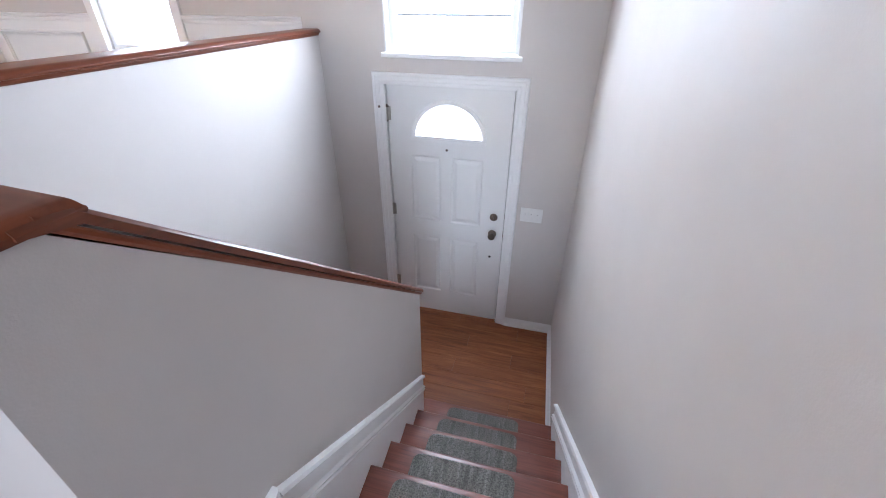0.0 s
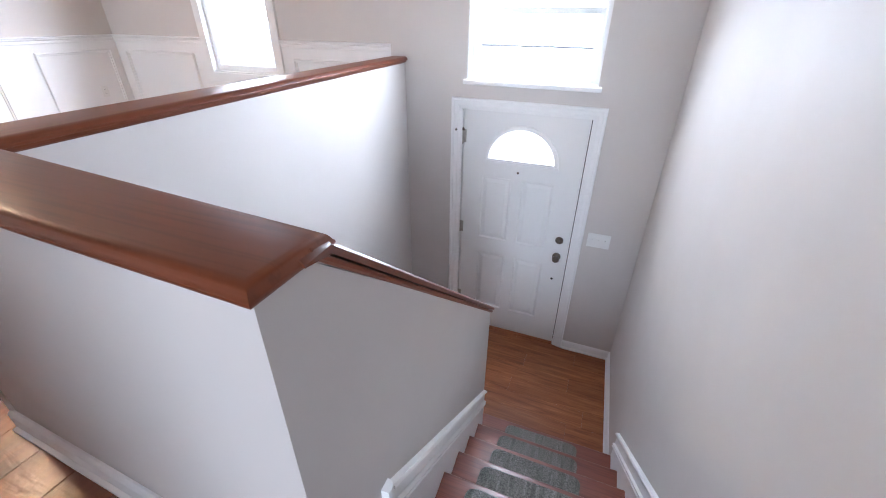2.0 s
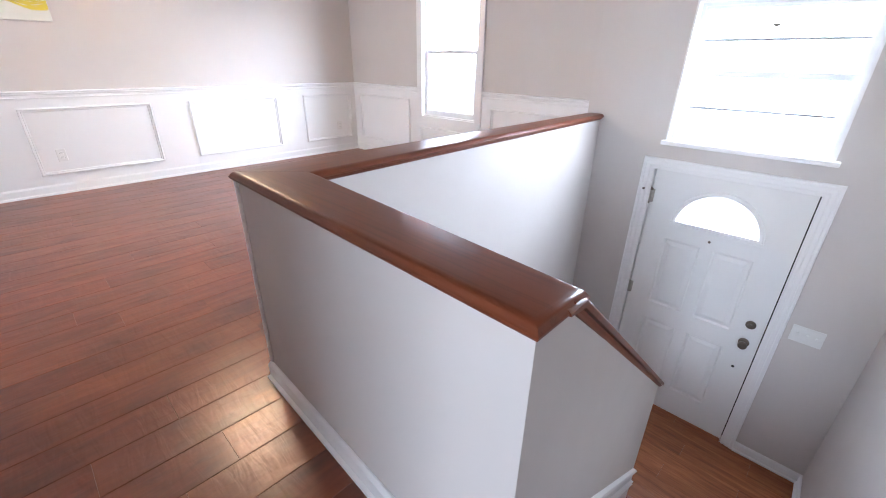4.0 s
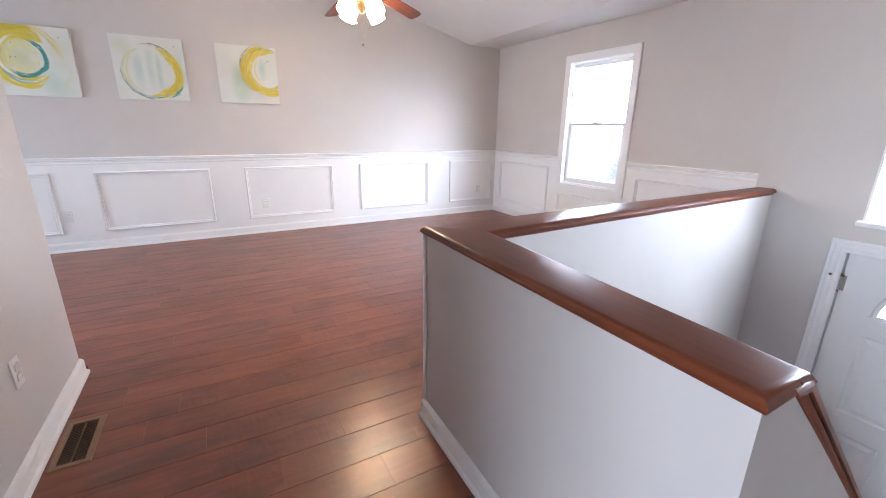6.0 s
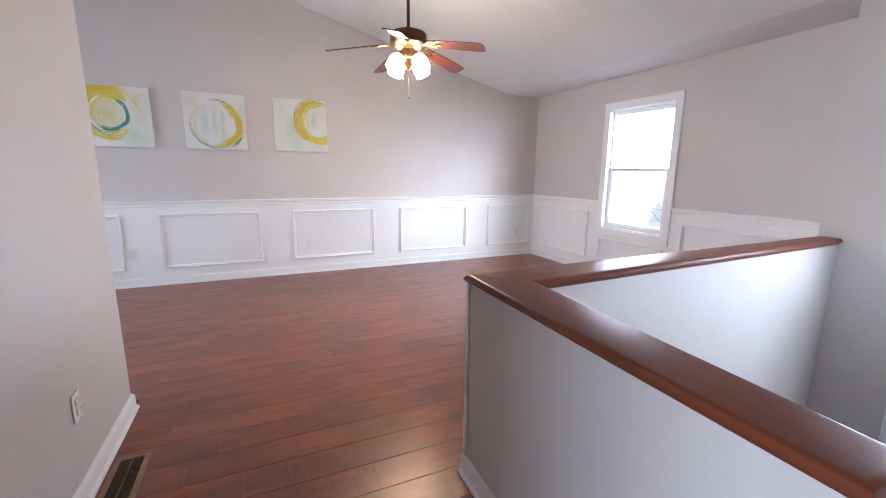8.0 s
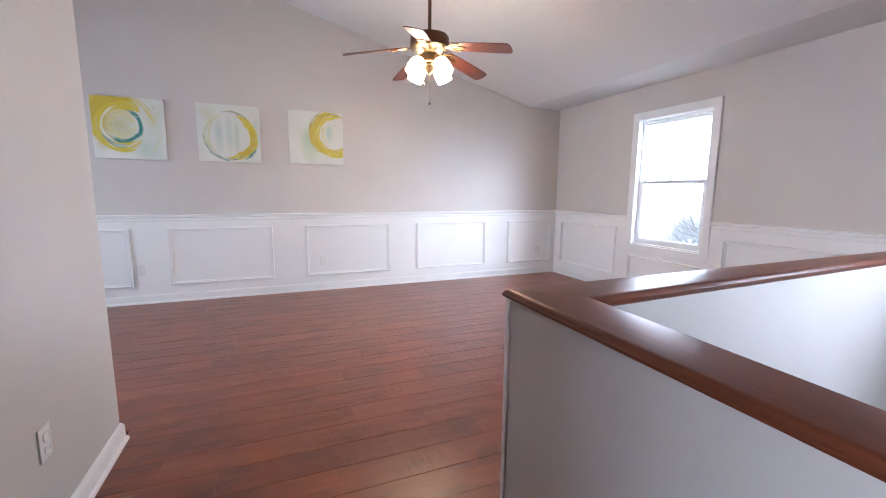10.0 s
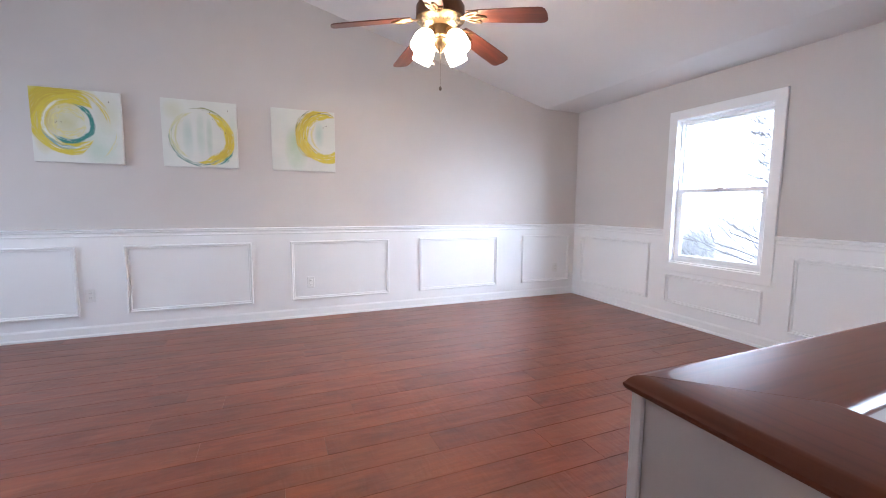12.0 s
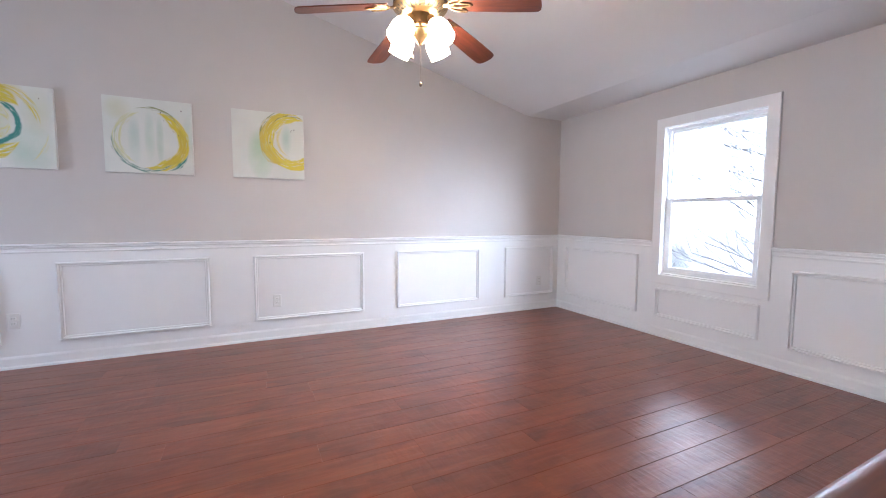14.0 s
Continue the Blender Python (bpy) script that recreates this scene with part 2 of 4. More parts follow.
def strip(bm, profile, p0, p1, side, up=(0, 0, 1), shift0=0.0, shift1=0.0):
    """A moulding: the profile (out, up) swept from p0 to p1. side: the way out of the wall. The shifts slant the ends (mitres)."""
    p0, p1, side, up = Vector(p0), Vector(p1), Vector(side).normalized(), Vector(up).normalized()
    way = (p1 - p0).normalized()
    rows = []
    for p, s in ((p0, shift0), (p1, shift1)):
        rows.append([bm.verts.new(p + side * o + up * u + way * (s * o)) for o, u in profile])
    n = len(profile)
    for i in range(n):
        j = (i + 1) % n
        bm.faces.new((rows[0][i], rows[0][j], rows[1][j], rows[1][i]))
    bm.faces.new(rows[0][::-1])
    bm.faces.new(rows[1])


def ring_frame(bm, origin, u, v, n, w, h, profile):
    """A mitred picture-frame moulding round a w x h rectangle. Profile points: (inwards from the outer edge, out of the wall), closed."""
    o, u, v, n = Vector(origin), Vector(u), Vector(v), Vector(n)
    loops = []
    for ins, out in profile:
        loops.append([bm.verts.new(o + u * a + v * b + n * out) for a, b in ((ins, ins), (w - ins, ins), (w - ins, h - ins), (ins, h - ins))])
    k = len(profile)
    for i in range(k):
        j = (i + 1) % k
        for c in range(4):
            d = (c + 1) % 4
            bm.faces.new((loops[i][c], loops[i][d], loops[j][d], loops[j][c]))


def lathe(bm, profile, seg=32, m=Matrix()):
    rings = []
    for r, z in profile:
        rings.append([bm.verts.new(m @ Vector((r * math.cos(2 * math.pi * i / seg), r * math.sin(2 * math.pi * i / seg), z))) for i in range(seg)])
    for a, b in zip(rings, rings[1:]):
        for i in range(seg):
            j = (i + 1) % seg
            bm.faces.new((a[i], a[j], b[j], b[i]))
    if profile[0][0] > 1e-5:
        bm.faces.new(rings[0][::-1])
    if profile[-1][0] > 1e-5:
        bm.faces.new(rings[-1])
    bmesh.ops.remove_doubles(bm, verts=bm.verts, dist=1e-6)


def tube(bm, a, b, r0, r1=None, seg=10):
    a, b = Vector(a), Vector(b)
    q = (b - a).to_track_quat("Z", "Y")
    r1 = r0 if r1 is None else r1
    rows = []
    for p, r in ((a, r0), (b, r1)):
        rows.append([bm.verts.new(p + q @ Vector((r * math.cos(2 * math.pi * i / seg), r * math.sin(2 * math.pi * i / seg), 0))) for i in range(seg)])
    for i in range(seg):
        j = (i + 1) % seg
        bm.faces.new((rows[0][i], rows[0][j], rows[1][j], rows[1][i]))
    bm.faces.new(rows[0][::-1])
    bm.faces.new(rows[1])


def grid_wall(bm, axis, c0, c1, u0, u1, z0, z1, holes=()):
    """A wall from c0 to c1 in thickness with rectangular holes (u0, u1, z0, z1). axis: the way it runs, 'x' or 'y'."""
    us = sorted({u0, u1, *[h[0] for h in holes], *[h[1] for h in holes]})
    zs = sorted({z0, z1, *[h[2] for h in holes], *[h[3] for h in holes]})

    def solid(i, j):
        if not (0 <= i < len(us) - 1 and 0 <= j < len(zs) - 1):
            return False
        u, z = (us[i] + us[i + 1]) / 2, (zs[j] + zs[j + 1]) / 2
        return not any(h[0] < u < h[1] and h[2] < z < h[3] for h in holes)

    def q(*pts):
        bm.faces.new([bm.verts.new((u, c, z) if axis == "x" else (c, u, z)) for u, c, z in pts])

    for i in range(len(us) - 1):
        for j in range(len(zs) - 1):
            if not solid(i, j):
                continue
            a, b, e, f = us[i], us[i + 1], zs[j], zs[j + 1]
            for c in (c0, c1):
                q((a, c, e), (b, c, e), (b, c, f), (a, c, f))
            if not solid(i - 1, j):
                q((a, c0, e), (a, c1, e), (a, c1, f), (a, c0, f))
            if not solid(i + 1, j):
                q((b, c0, e), (b, c1, e), (b, c1, f), (b, c0, f))
            if not solid(i, j - 1):
                q((a, c0, e), (a, c1, e), (b, c1, e), (b, c0, e))
            if not solid(i, j + 1):
                q((a, c0, f), (a, c1, f), (b, c1, f), (b, c0, f))
    bmesh.ops.remove_doubles(bm, verts=bm.verts, dist=1e-5)


# ---- plan ----
XW = -5.94        # living room's far side wall
YF = 3.315        # living room's front wall
YD = 2.782        # foyer wall with the door
XE = -2.05        # corner where the foyer wall ends
XR = -0.055       # wall beside the stairs
YH = -1.34        # hall wall
XH = -3.12        # end of the hall wall
XB = 2.6          # end of the hall
YB = -4.3         # rear of the living room
ZL = -1.43        # landing
ZS, SLOPE = 2.392, 0.262
YR = -1.9         # ridge
RISE, RUN, Y0 = 0.17875, 0.2265, 0.10
STEPS = 7


def xr(y):
    return -0.062 + 0.03 * (YD - y)


def zceil(y):
    return ZS + SLOPE * (YD - max(y, YR)) if y < YD else ZS


# ---- walls ----
ZT = 3.75
bm = bmesh.new()
grid_wall(bm, "y", XW - 0.15, XW, YB - 0.2, YF + 0.2, -0.3, ZT)
structure("wall_west", bm, M_WALL, "greige painted side wall above white wainscot", "wall")

WIN = (-4.485, -3.615, 0.615, 2.03)
bm = bmesh.new()
grid_wall(bm, "x", YF, YF + 0.16, XW, XE + 0.1, -0.3, ZS + 0.2, [WIN])
structure("wall_front_living", bm, M_WALL, "greige painted front wall above white wainscot", "wall")

DOOR = (-1.485, -0.541, ZL, 0.576)
FWIN = (-1.452, -0.556, 0.762, 1.605)
bm = bmesh.new()
grid_wall(bm, "x", YD, YD + 0.17, XE, XR + 0.15, -2.9, ZT, [DOOR, FWIN])
structure("wall_front_foyer", bm, M_WALL, "pale greige foyer wall around the front door", "wall")

bm = bmesh.new()
box(bm, XE, XE + 0.12, YD + 0.171, YF + 0.16, -0.3, ZS + 0.2)
structure("wall_return", bm, M_WALL, "short greige wall where the room steps out", "wall")

bm = bmesh.new()
prism(bm, [(xr(0.0), 0.0), (0.14, 0.0), (0.14, YD - 0.001), (xr(YD), YD - 0.001)], -2.9, ZT)
structure("wall_stair", bm, M_WALL, "tall greige painted wall beside the stairs", "wall")

bm = bmesh.new()
# the opening is made up, placed to let the fill lamp through
grid_wall(bm, "x", YH - 0.12, YH, XH, XB, -0.3, ZT, [(-0.80, 0.18, 0.0, 2.07)])
structure("wall_hall", bm, M_WALL, "greige painted hall wall with an unseen opening added for fill light", "wall")
bm = bmesh.new()
box(bm, XH, XH + 0.12, YB, YH - 0.121, -0.3, ZT)
structure("wall_hall_return", bm, M_WALL, "plain greige wall turning the hall corner", "wall")
bm = bmesh.new()
# the second opening is added for the unseen fill lamp
grid_wall(bm, "x", YB - 0.15, YB, XW, XB, -0.3, ZT, [(-5.45, -3.55, 0.35, 2.35), (-0.52, 1.12, 0.88, 2.42)])
structure("wall_rear", bm, M_WALL, "plain greige rear wall with a window opening and an added lamp opening", "wall")
bm = bmesh.new()
grid_wall(bm, "y", XB, XB + 0.15, YB - 0.15, 0.3, -0.3, ZT)
structure("wall_hall_end", bm, M_WALL, "plain greige wall at the end of the hall", "wall")
bm = bmesh.new()
box(bm, XR + 0.141, XB, 0.0, 0.14, -0.3, ZT)
structure("wall_hall_side", bm, M_WALL, "plain greige wall along the hall", "wall")

# ceiling: flat over the step-out, then rising to the ridge
bm = bmesh.new()
sec = [(YF + 0.3, ZS), (YD, ZS), (YR, zceil(YR)), (YB - 0.2, zceil(YR) - 0.35)]
lo = [[bm.verts.new((x, y, z)) for y, z in sec] for x in (XW - 0.1, XB + 0.15)]
hi = [[bm.verts.new((x, y, z + 0.12)) for y, z in sec] for x in (XW - 0.1, XB + 0.15)]
for i in range(3):
    for r in (lo, hi):
        bm.faces.new((r[0][i], r[0][i + 1], r[1][i + 1], r[1][i]))
structure("ceiling", bm, M_CEIL, "white vaulted ceiling with a flat strip along the front wall", "ceiling")

# ---- sub floors, stairwell ----
bm = bmesh.new()
grid = [(XW, XB, YB, YH), (XW, XB, YH, 0.11), (XW, -2.0, 0.11, YF)]
for x0, x1, y0, y1 in grid:
    box(bm, x0, x1, y0, y1, -0.25, -0.006)
FLOOR = structure("floor", bm, M_GAP, "reddish brown hand-scraped plank floor", "floor")
bm = bmesh.new()
box(bm, -1.92, XR, 1.66, YD + 0.16, ZL - 0.2, ZL - 0.005)
LANDING = structure("floor_landing", bm, M_GAP, "orange-brown wood plank entry landing", "floor")
bm = bmesh.new()
box(bm, -2.0, XR, 0.11, YD, -3.0, -2.88)
structure("floor_lower", bm, M_GAP, "dark floor at the foot of the lower stairs", "floor")

# ---- half walls round the stairwell ----
def zslope(y):
    return 0.812 - 0.82 * (y - 0.281)


def xf(y):
    return -0.792 - 0.0499 * (y - 0.082)


YE = 1.612
A, B2, C, D = (-1.990, 0.109), (xf(0.082), 0.082), (xf(0.195), 0.195), (-1.82, 0.268)
bm = bmesh.new()
prism(bm, [A, B2, C, D], -2.9, 0.870)
structure("half_wall_hall", bm, M_WALL, "greige painted half wall at the head of the stairs", "half wall")
bm = bmesh.new()
prism(bm, [(-1.992, 0.27), (-1.82, 0.27), (-1.94, YD - 0.001), (-2.03, YD - 0.001)], -2.9, 0.870)
structure("half_wall_side", bm, M_WALL, "greige painted half wall between room and stairwell", "half wall")
bm = bmesh.new()
prism(bm, [(xf(0.195), 0.195), (xf(YE), YE), (-0.985, YE), (-0.91, 0.203)], -2.9, [0.862, zslope(YE), zslope(YE), 0.862])
structure("half_wall_sloped", bm, M_WALL, "greige painted half wall sloping down beside the stairs", "half wall")

# wooden caps on the half walls
def inset(poly, offs):
    """The plan polygon (counter-clockwise) with each edge moved inwards by its own amount."""
    n, lines, out = len(poly), [], []
    for i in range(n):
        (ax, ay), (bx, by) = poly[i], poly[(i + 1) % n]
        d = Vector((bx - ax, by - ay)).normalized()
        lines.append((Vector((ax - d.y * offs[i], ay + d.x * offs[i])), d))
    for i in range(n):
        (p, d), (q, e) = lines[i - 1], lines[i]
        k = ((q.x - p.x) * e.y - (q.y - p.y) * e.x) / (d.x * e.y - d.y * e.x)
        out.append((p.x + d.x * k, p.y + d.y * k))
    return out


# edge of the caps, from the top down: (inwards, below the top)
NOSE = [(0.024, 0.0), (0.018, 0.0008), (0.012, 0.0032), (0.0075, 0.0070), (0.0045, 0.0115), (0.0025, 0.0150), (0.0006, 0.0165), (0.0, 0.0190), (0.0008, 0.0220), (0.0035, 0.0262), (0.010, 0.0270)]


def cap_board(poly, ztop, material, parent, name, flat=()):
    """A board with a moulded edge all round, but for the flat edges (mitres and ends against a wall)."""
    bm = bmesh.new()
    rows = []
    for ins, down in NOSE:
        rows.append([bm.verts.new((x, y, ztop - down)) for x, y in inset(poly, [0.0 if i in flat else ins for i in range(len(poly))])])
    bm.faces.new(rows[0])
    bm.faces.new(rows[-1][::-1])
    for r, q in zip(rows, rows[1:]):
        for i in range(len(poly)):
            j = (i + 1) % len(poly)
            bm.faces.new((r[i], q[i], q[j], r[j]))
    return part(name, bm, material, parent, "", True)


CAP = thing("half_wall_cap", "glossy cherry-stained wooden cap on the stair half walls", "wall cap", at=(-1.4, 0.15, 0.868))
CAPINV = Matrix.Translation((-1.4, 0.15, 0.868)).inverted()
O1, O2, I2, I1 = (-2.006, 0.092), (-0.781, 0.068), (-0.782, 0.234), (-1.798, 0.302)
caps = []
caps.append(cap_board([O1, O2, I2, I1], 0.8975, M_CAPX, CAP, "cap_board", (3,)))
O1B, I1B = (O1[0] - 0.0015, O1[1] + 0.0015), (I1[0] - 0.0015, I1[1] + 0.0015)
caps.append(cap_board([O1B, I1B, (-1.915, YD - 0.001), (-2.053, YD - 0.001)], 0.8971, M_CAPY, CAP, "cap_board", (0, 2)))
YN = 1.632
bm = bmesh.new()
rows = []
for y, lo, hi in ((0.16, 0.872, 0.888), (0.222, zslope(0.222), zslope(0.222) + 0.027), (YN, zslope(YN), zslope(YN) + 0.027)):
    rows.append([bm.verts.new((xf(y) + dx, y, z)) for dx, z in ((0.018, lo + 0.004), (0.018, hi - 0.008), (0.012, hi - 0.002), (0.004, hi), (-0.124, hi), (-0.132, hi - 0.002), (-0.138, hi - 0.008), (-0.138, lo))])
for p, q in zip(rows, rows[1:]):
    for k in range(8):
        bm.faces.new((p[k], p[(k + 1) % 8], q[(k + 1) % 8], q[k]))
bm.faces.new(rows[0][::-1])
bm.faces.new(rows[-1])
caps.append(part("sloped_cap", bm, M_CAPY, CAP, "", True))
# small mouldings tucked under the caps
COVE = [(0, 0), (0.012, 0), (0.012, -0.004), (0.009, -0.010), (0.004, -0.015), (0, -0.016)]
bm = bmesh.new()
strip(bm, COVE, (xf(0.184), 0.184, zslope(0.184) - 0.001), (xf(YE + 0.01), YE + 0.01, zslope(YE + 0.01) - 0.001), (1, 0.0466, 0))
caps.append(part("cove_molding", bm, M_CAPY, CAP))
bm = bmesh.new()
strip(bm, COVE, (-1.8195, 0.272, 0.8695), (-1.9395, YD - 0.002, 0.8695), (1, 0.048, 0))
caps.append(part("cove_molding", bm, M_CAPY, CAP))
for c in caps:
    c.matrix_parent_inverse = CAPINV

# ---- trim: base boards, chair rail, wall panels ----
BASE = [(0, 0), (0.024, 0), (0.024, 0.014), (0.016, 0.022), (0.014, 0.024), (0.014, 0.078), (0.010, 0.088), (0.005, 0.096), (0, 0.098)]
RAIL = [(0, -0.004), (0.010, -0.004), (0.015, 0.004), (0.015, 0.010), (0.011, 0.012), (0.011, 0.028), (0.018, 0.031), (0.024, 0.039), (0.024, 0.043), (0.019, 0.045), (0.019, 0.048), (0.033, 0.050), (0.036, 0.056), (0.033, 0.062), (0, 0.066)]


def trim_run(name, profile, p0, p1, side, label, s0=0.0, s1=0.0):
    bm = bmesh.new()
    strip(bm, profile, p0, p1, side, (0, 0, 1), s0, s1)
    return structure(name, bm, M_WHITE, label, "trim")


LB = "white painted baseboard with shoe molding"
trim_run("baseboard_west", BASE, (XW + 0.001, YB, 0), (XW + 0.001, YF - 0.001, 0), (1, 0, 0), LB, 0, -1)
trim_run("baseboard_front", BASE, (XW + 0.001, YF - 0.001, 0), (-2.06, YF - 0.001, 0), (0, -1, 0), LB, 1, 0)
trim_run("baseboard_hall", BASE, (XH, YH + 0.001, 0), (-0.80, YH + 0.001, 0), (0, 1, 0), LB, -1, 0)
trim_run("baseboard_hall_return", BASE, (XH - 0.001, YB, 0), (XH - 0.001, YH, 0), (-1, 0, 0), LB, 0, 1)
fa, fb = Vector((-1.990, 0.108, 0)), Vector((-0.795, 0.081, 0))
nf = Vector((-0.027, -1.195, 0)).normalized()
trim_run("baseboard_half_wall", BASE, fa, fb, nf, LB, -1, 0)
trim_run("baseboard_half_wall_side", BASE, (-1.991, 0.108, 0), (-2.031, YD, 0), (-1, 0, 0), LB, -1, 0)
SHORT = [(o, u * 0.82) for o, u in BASE]
trim_run("baseboard_foyer", SHORT, (-0.466, YD - 0.001, ZL), (xr(YD) - 0.001, YD - 0.001, ZL), (0, -1, 0), LB, 0, -1)
trim_run("baseboard_landing", SHORT, (xr(1.70) - 0.001, 1.70, ZL), (xr(YD) - 0.001, YD - 0.001, ZL), (-1, 0, 0), LB, 0, -1)
trim_run("baseboard_foyer_left", SHORT, (-1.93, YD - 0.001, ZL), (-1.562, YD - 0.001, ZL), (0, -1, 0), LB)

bm = bmesh.new()
box(bm, -1.996, -1.974, 0.101, 0.1095, 0.099, 0.8695, 0.002)
structure("corner_trim", bm, M_WHITE, "narrow white corner bead on the half wall", "trim")

# white wainscot facing under the chair rail
bm = bmesh.new()
box(bm, XW, XW + 0.006, YB, YF, 0.0, 0.885)
structure("wainscot_west", bm, M_WHITE, "white painted wainscot below the chair rail", "wainscot")
bm = bmesh.new()
grid_wall(bm, "x", YF - 0.006, YF, XW + 0.006, -2.04, 0.0, 0.885, [(-4.56, -3.54, 0.54, 0.885)])
structure("wainscot_front", bm, M_WHITE, "white painted wainscot under the front window", "wainscot")
trim_run("chair_rail_west", RAIL, (XW + 0.001, YB, 0.878), (XW + 0.001, YF, 0.878), (1, 0, 0), "white chair rail molding", 0, -1)
trim_run("chair_rail_front", RAIL, (XW + 0.001, YF - 0.001, 0.878), (-4.557, YF - 0.001, 0.878), (0, -1, 0), "white chair rail molding", 1, 0)
trim_run("chair_rail_front_far", RAIL, (-3.529, YF - 0.001, 0.878), (-2.04, YF - 0.001, 0.878), (0, -1, 0), "white chair rail molding")

PANEL = [(0, 0), (0, 0.016), (0.004, 0.026), (0.012, 0.028), (0.016, 0.026), (0.017, 0.012), (0.022, 0.010), (0.024, 0.013), (0.029, 0.013), (0.032, 0.008), (0.032, 0)]


def wall_panel(origin, u, n, w, h):
    bm = bmesh.new()
    ring_frame(bm, origin, u, (0, 0, 1), n, w, h, PANEL)
    ob = structure("panel_molding", bm, M_WHITE, "white rectangular panel molding on the wainscot", "trim")
    ob["group"] = "wainscot panels"
    return ob


for y0, y1 in ((-4.45 + 0.3, -3.40), (-3.055, -2.015), (-1.672, -0.645), (-0.288, 0.738), (1.10, 2.118), (2.480, 3.225)):
    wall_panel((XW + 0.006, y0, 0.188), (0, 1, 0), (1, 0, 0), y1 - y0, 0.61)
wall_panel((-5.775, YF - 0.006, 0.190), (1, 0, 0), (0, -1, 0), 1.06, 0.60)
wall_panel((-4.505, YF - 0.006, 0.195), (1, 0, 0), (0, -1, 0), 0.915, 0.285)
wall_panel((-3.395, YF - 0.006, 0.180), (1, 0, 0), (0, -1, 0), 1.10, 0.60)

# ---- windows ----


def hung_window(name, label, x0, x1, z0, z1, yin, depth, zmid, muntins, frame_w):
    """A white vinyl single-hung window set into a wall opening; yin is the room-side wall face."""
    root = thing(name, label, "window", "", "structure")
    ya, yb = yin + depth, yin + depth + 0.07
    bm = bmesh.new()
    ring_frame(bm, (x0, yin - 0.001, z0), (1, 0, 0), (0, 0, 1), (0, 1, 0), x1 - x0, z1 - z0, [(0, 0), (0.012, 0), (0.012, depth), (0, depth)])
    part("jamb_liner", bm, M_WHITE, root)
    bm = bmesh.new()
    ring_frame(bm, (x0 + 0.012, ya + 0.05, z0 + 0.012), (1, 0, 0), (0, 0, 1), (0, -1, 0), x1 - x0 - 0.024, z1 - z0 - 0.024, [(0, 0), (0, 0.05), (frame_w * 0.6, 0.05), (frame_w * 0.6, 0.03), (frame_w, 0.03), (frame_w, 0)])
    part("window_frame", bm, M_VINYL, root)
    fx0, fx1, fz0, fz1 = x0 + 0.012 + frame_w * 0.6, x1 - 0.012 - frame_w * 0.6, z0 + 0.012 + frame_w * 0.6, z1 - 0.012 - frame_w * 0.6
    for nm, a, b, yo, sw in (("upper_sash", zmid - 0.012, fz1, ya + 0.05, 0.024), ("lower_sash", fz0, zmid + 0.022, ya + 0.018, 0.040)):
        bm = bmesh.new()
        ring_frame(bm, (fx0, yo, a), (1, 0, 0), (0, 0, 1), (0, -1, 0), fx1 - fx0, b - a, [(0, 0), (0, 0.024), (0.004, 0.026), (sw - 0.008, 0.024), (sw, 0.012), (sw, 0)])
        sash = part(nm, bm, M_VINYL, root)
        bm = boxed(fx0 + sw, fx1 - sw, yo - 0.010, yo - 0.006, a + sw, b - sw)
        pane = part("pane", bm, M_GLASS, sash)
        pane.visible_shadow = False
        for zm in muntins:
            if a + sw < zm < b - sw:
                part("muntin", boxed(fx0 + sw, fx1 - sw, yo - 0.020, yo - 0.011, zm - 0.007, zm + 0.007, 0.002), M_BACKLIT_BAR, sash, "thin window bar, coloured grey as if backlit")
    if not muntins:
        bm = boxed(-0.032, 0.032, -0.016, 0.0, 0, 0.010, 0.003)
        box(bm, -0.012, 0.012, -0.026, -0.012, 0.004, 0.014, 0.002)
        lock = part("sash_lock", bm, M_DARKMETAL, root, "small dark sash lock")
        lock.location = ((x0 + x1) / 2, ya - 0.008, zmid + 0.010)
    return root


w1 = hung_window("window_1", "white single-hung vinyl window in the front wall", WIN[0], WIN[1], WIN[2], WIN[3], YF, 0.045, 1.328, (), 0.042)
bm = bmesh.new()
ring_frame(bm, (-4.560, YF - 0.0065, 0.527), (1, 0, 0), (0, 0, 1), (0, -1, 0), 1.028, 1.585, [(0, -0.004), (0, 0.013), (0.004, 0.017), (0.084, 0.014), (0.088, 0.010), (0.088, -0.004)])
part("casing", bm, M_WHITE, w1, "flat white casing")
w2 = hung_window("window_2", "white single-hung window with bars above the front door", FWIN[0], FWIN[1], FWIN[2], FWIN[3], YD, 0.075, 1.19, (0.985, 1.385), 0.034)
bm = bmesh.new()
strip(bm, [(-0.024, 0.0), (0.024, 0.0), (0.008, -0.014), (-0.008, -0.014)], (-1.036, YD + 0.095, 1.464), (-1.036, YD + 0.107, 1.464), (1, 0, 0))
part("latch", bm, M_DARKMETAL, w2, "small dark latch on the upper pane")
bm = boxed(-1.472, -0.532, YD - 0.032, YD + 0.08, FWIN[2] - 0.026, FWIN[2] + 0.004, 0.006, 2)
part("window_sill", bm, M_WHITE, w2)

# ---- front door ----


DR = thing("door_1", "closed white panelled front door with a half-round window", "door", "", "structure")
YS = YD + 0.022
SX0, SX1, SZ0, SZ1 = -1.468, -0.558, ZL + 0.012, 0.560
CX, CZ, RX, RZ = -1.012, 0.195, 0.262, 0.258
PANES = [(-1.305, -1.065, -0.482, 0.062), (-0.985, -0.745, -0.482, 0.062), (-1.305, -1.065, -1.190, -0.630), (-0.985, -0.745, -1.190, -0.630)]
# slab: a face with the moulded panels let in and the half-round light cut out
bm = bmesh.new()
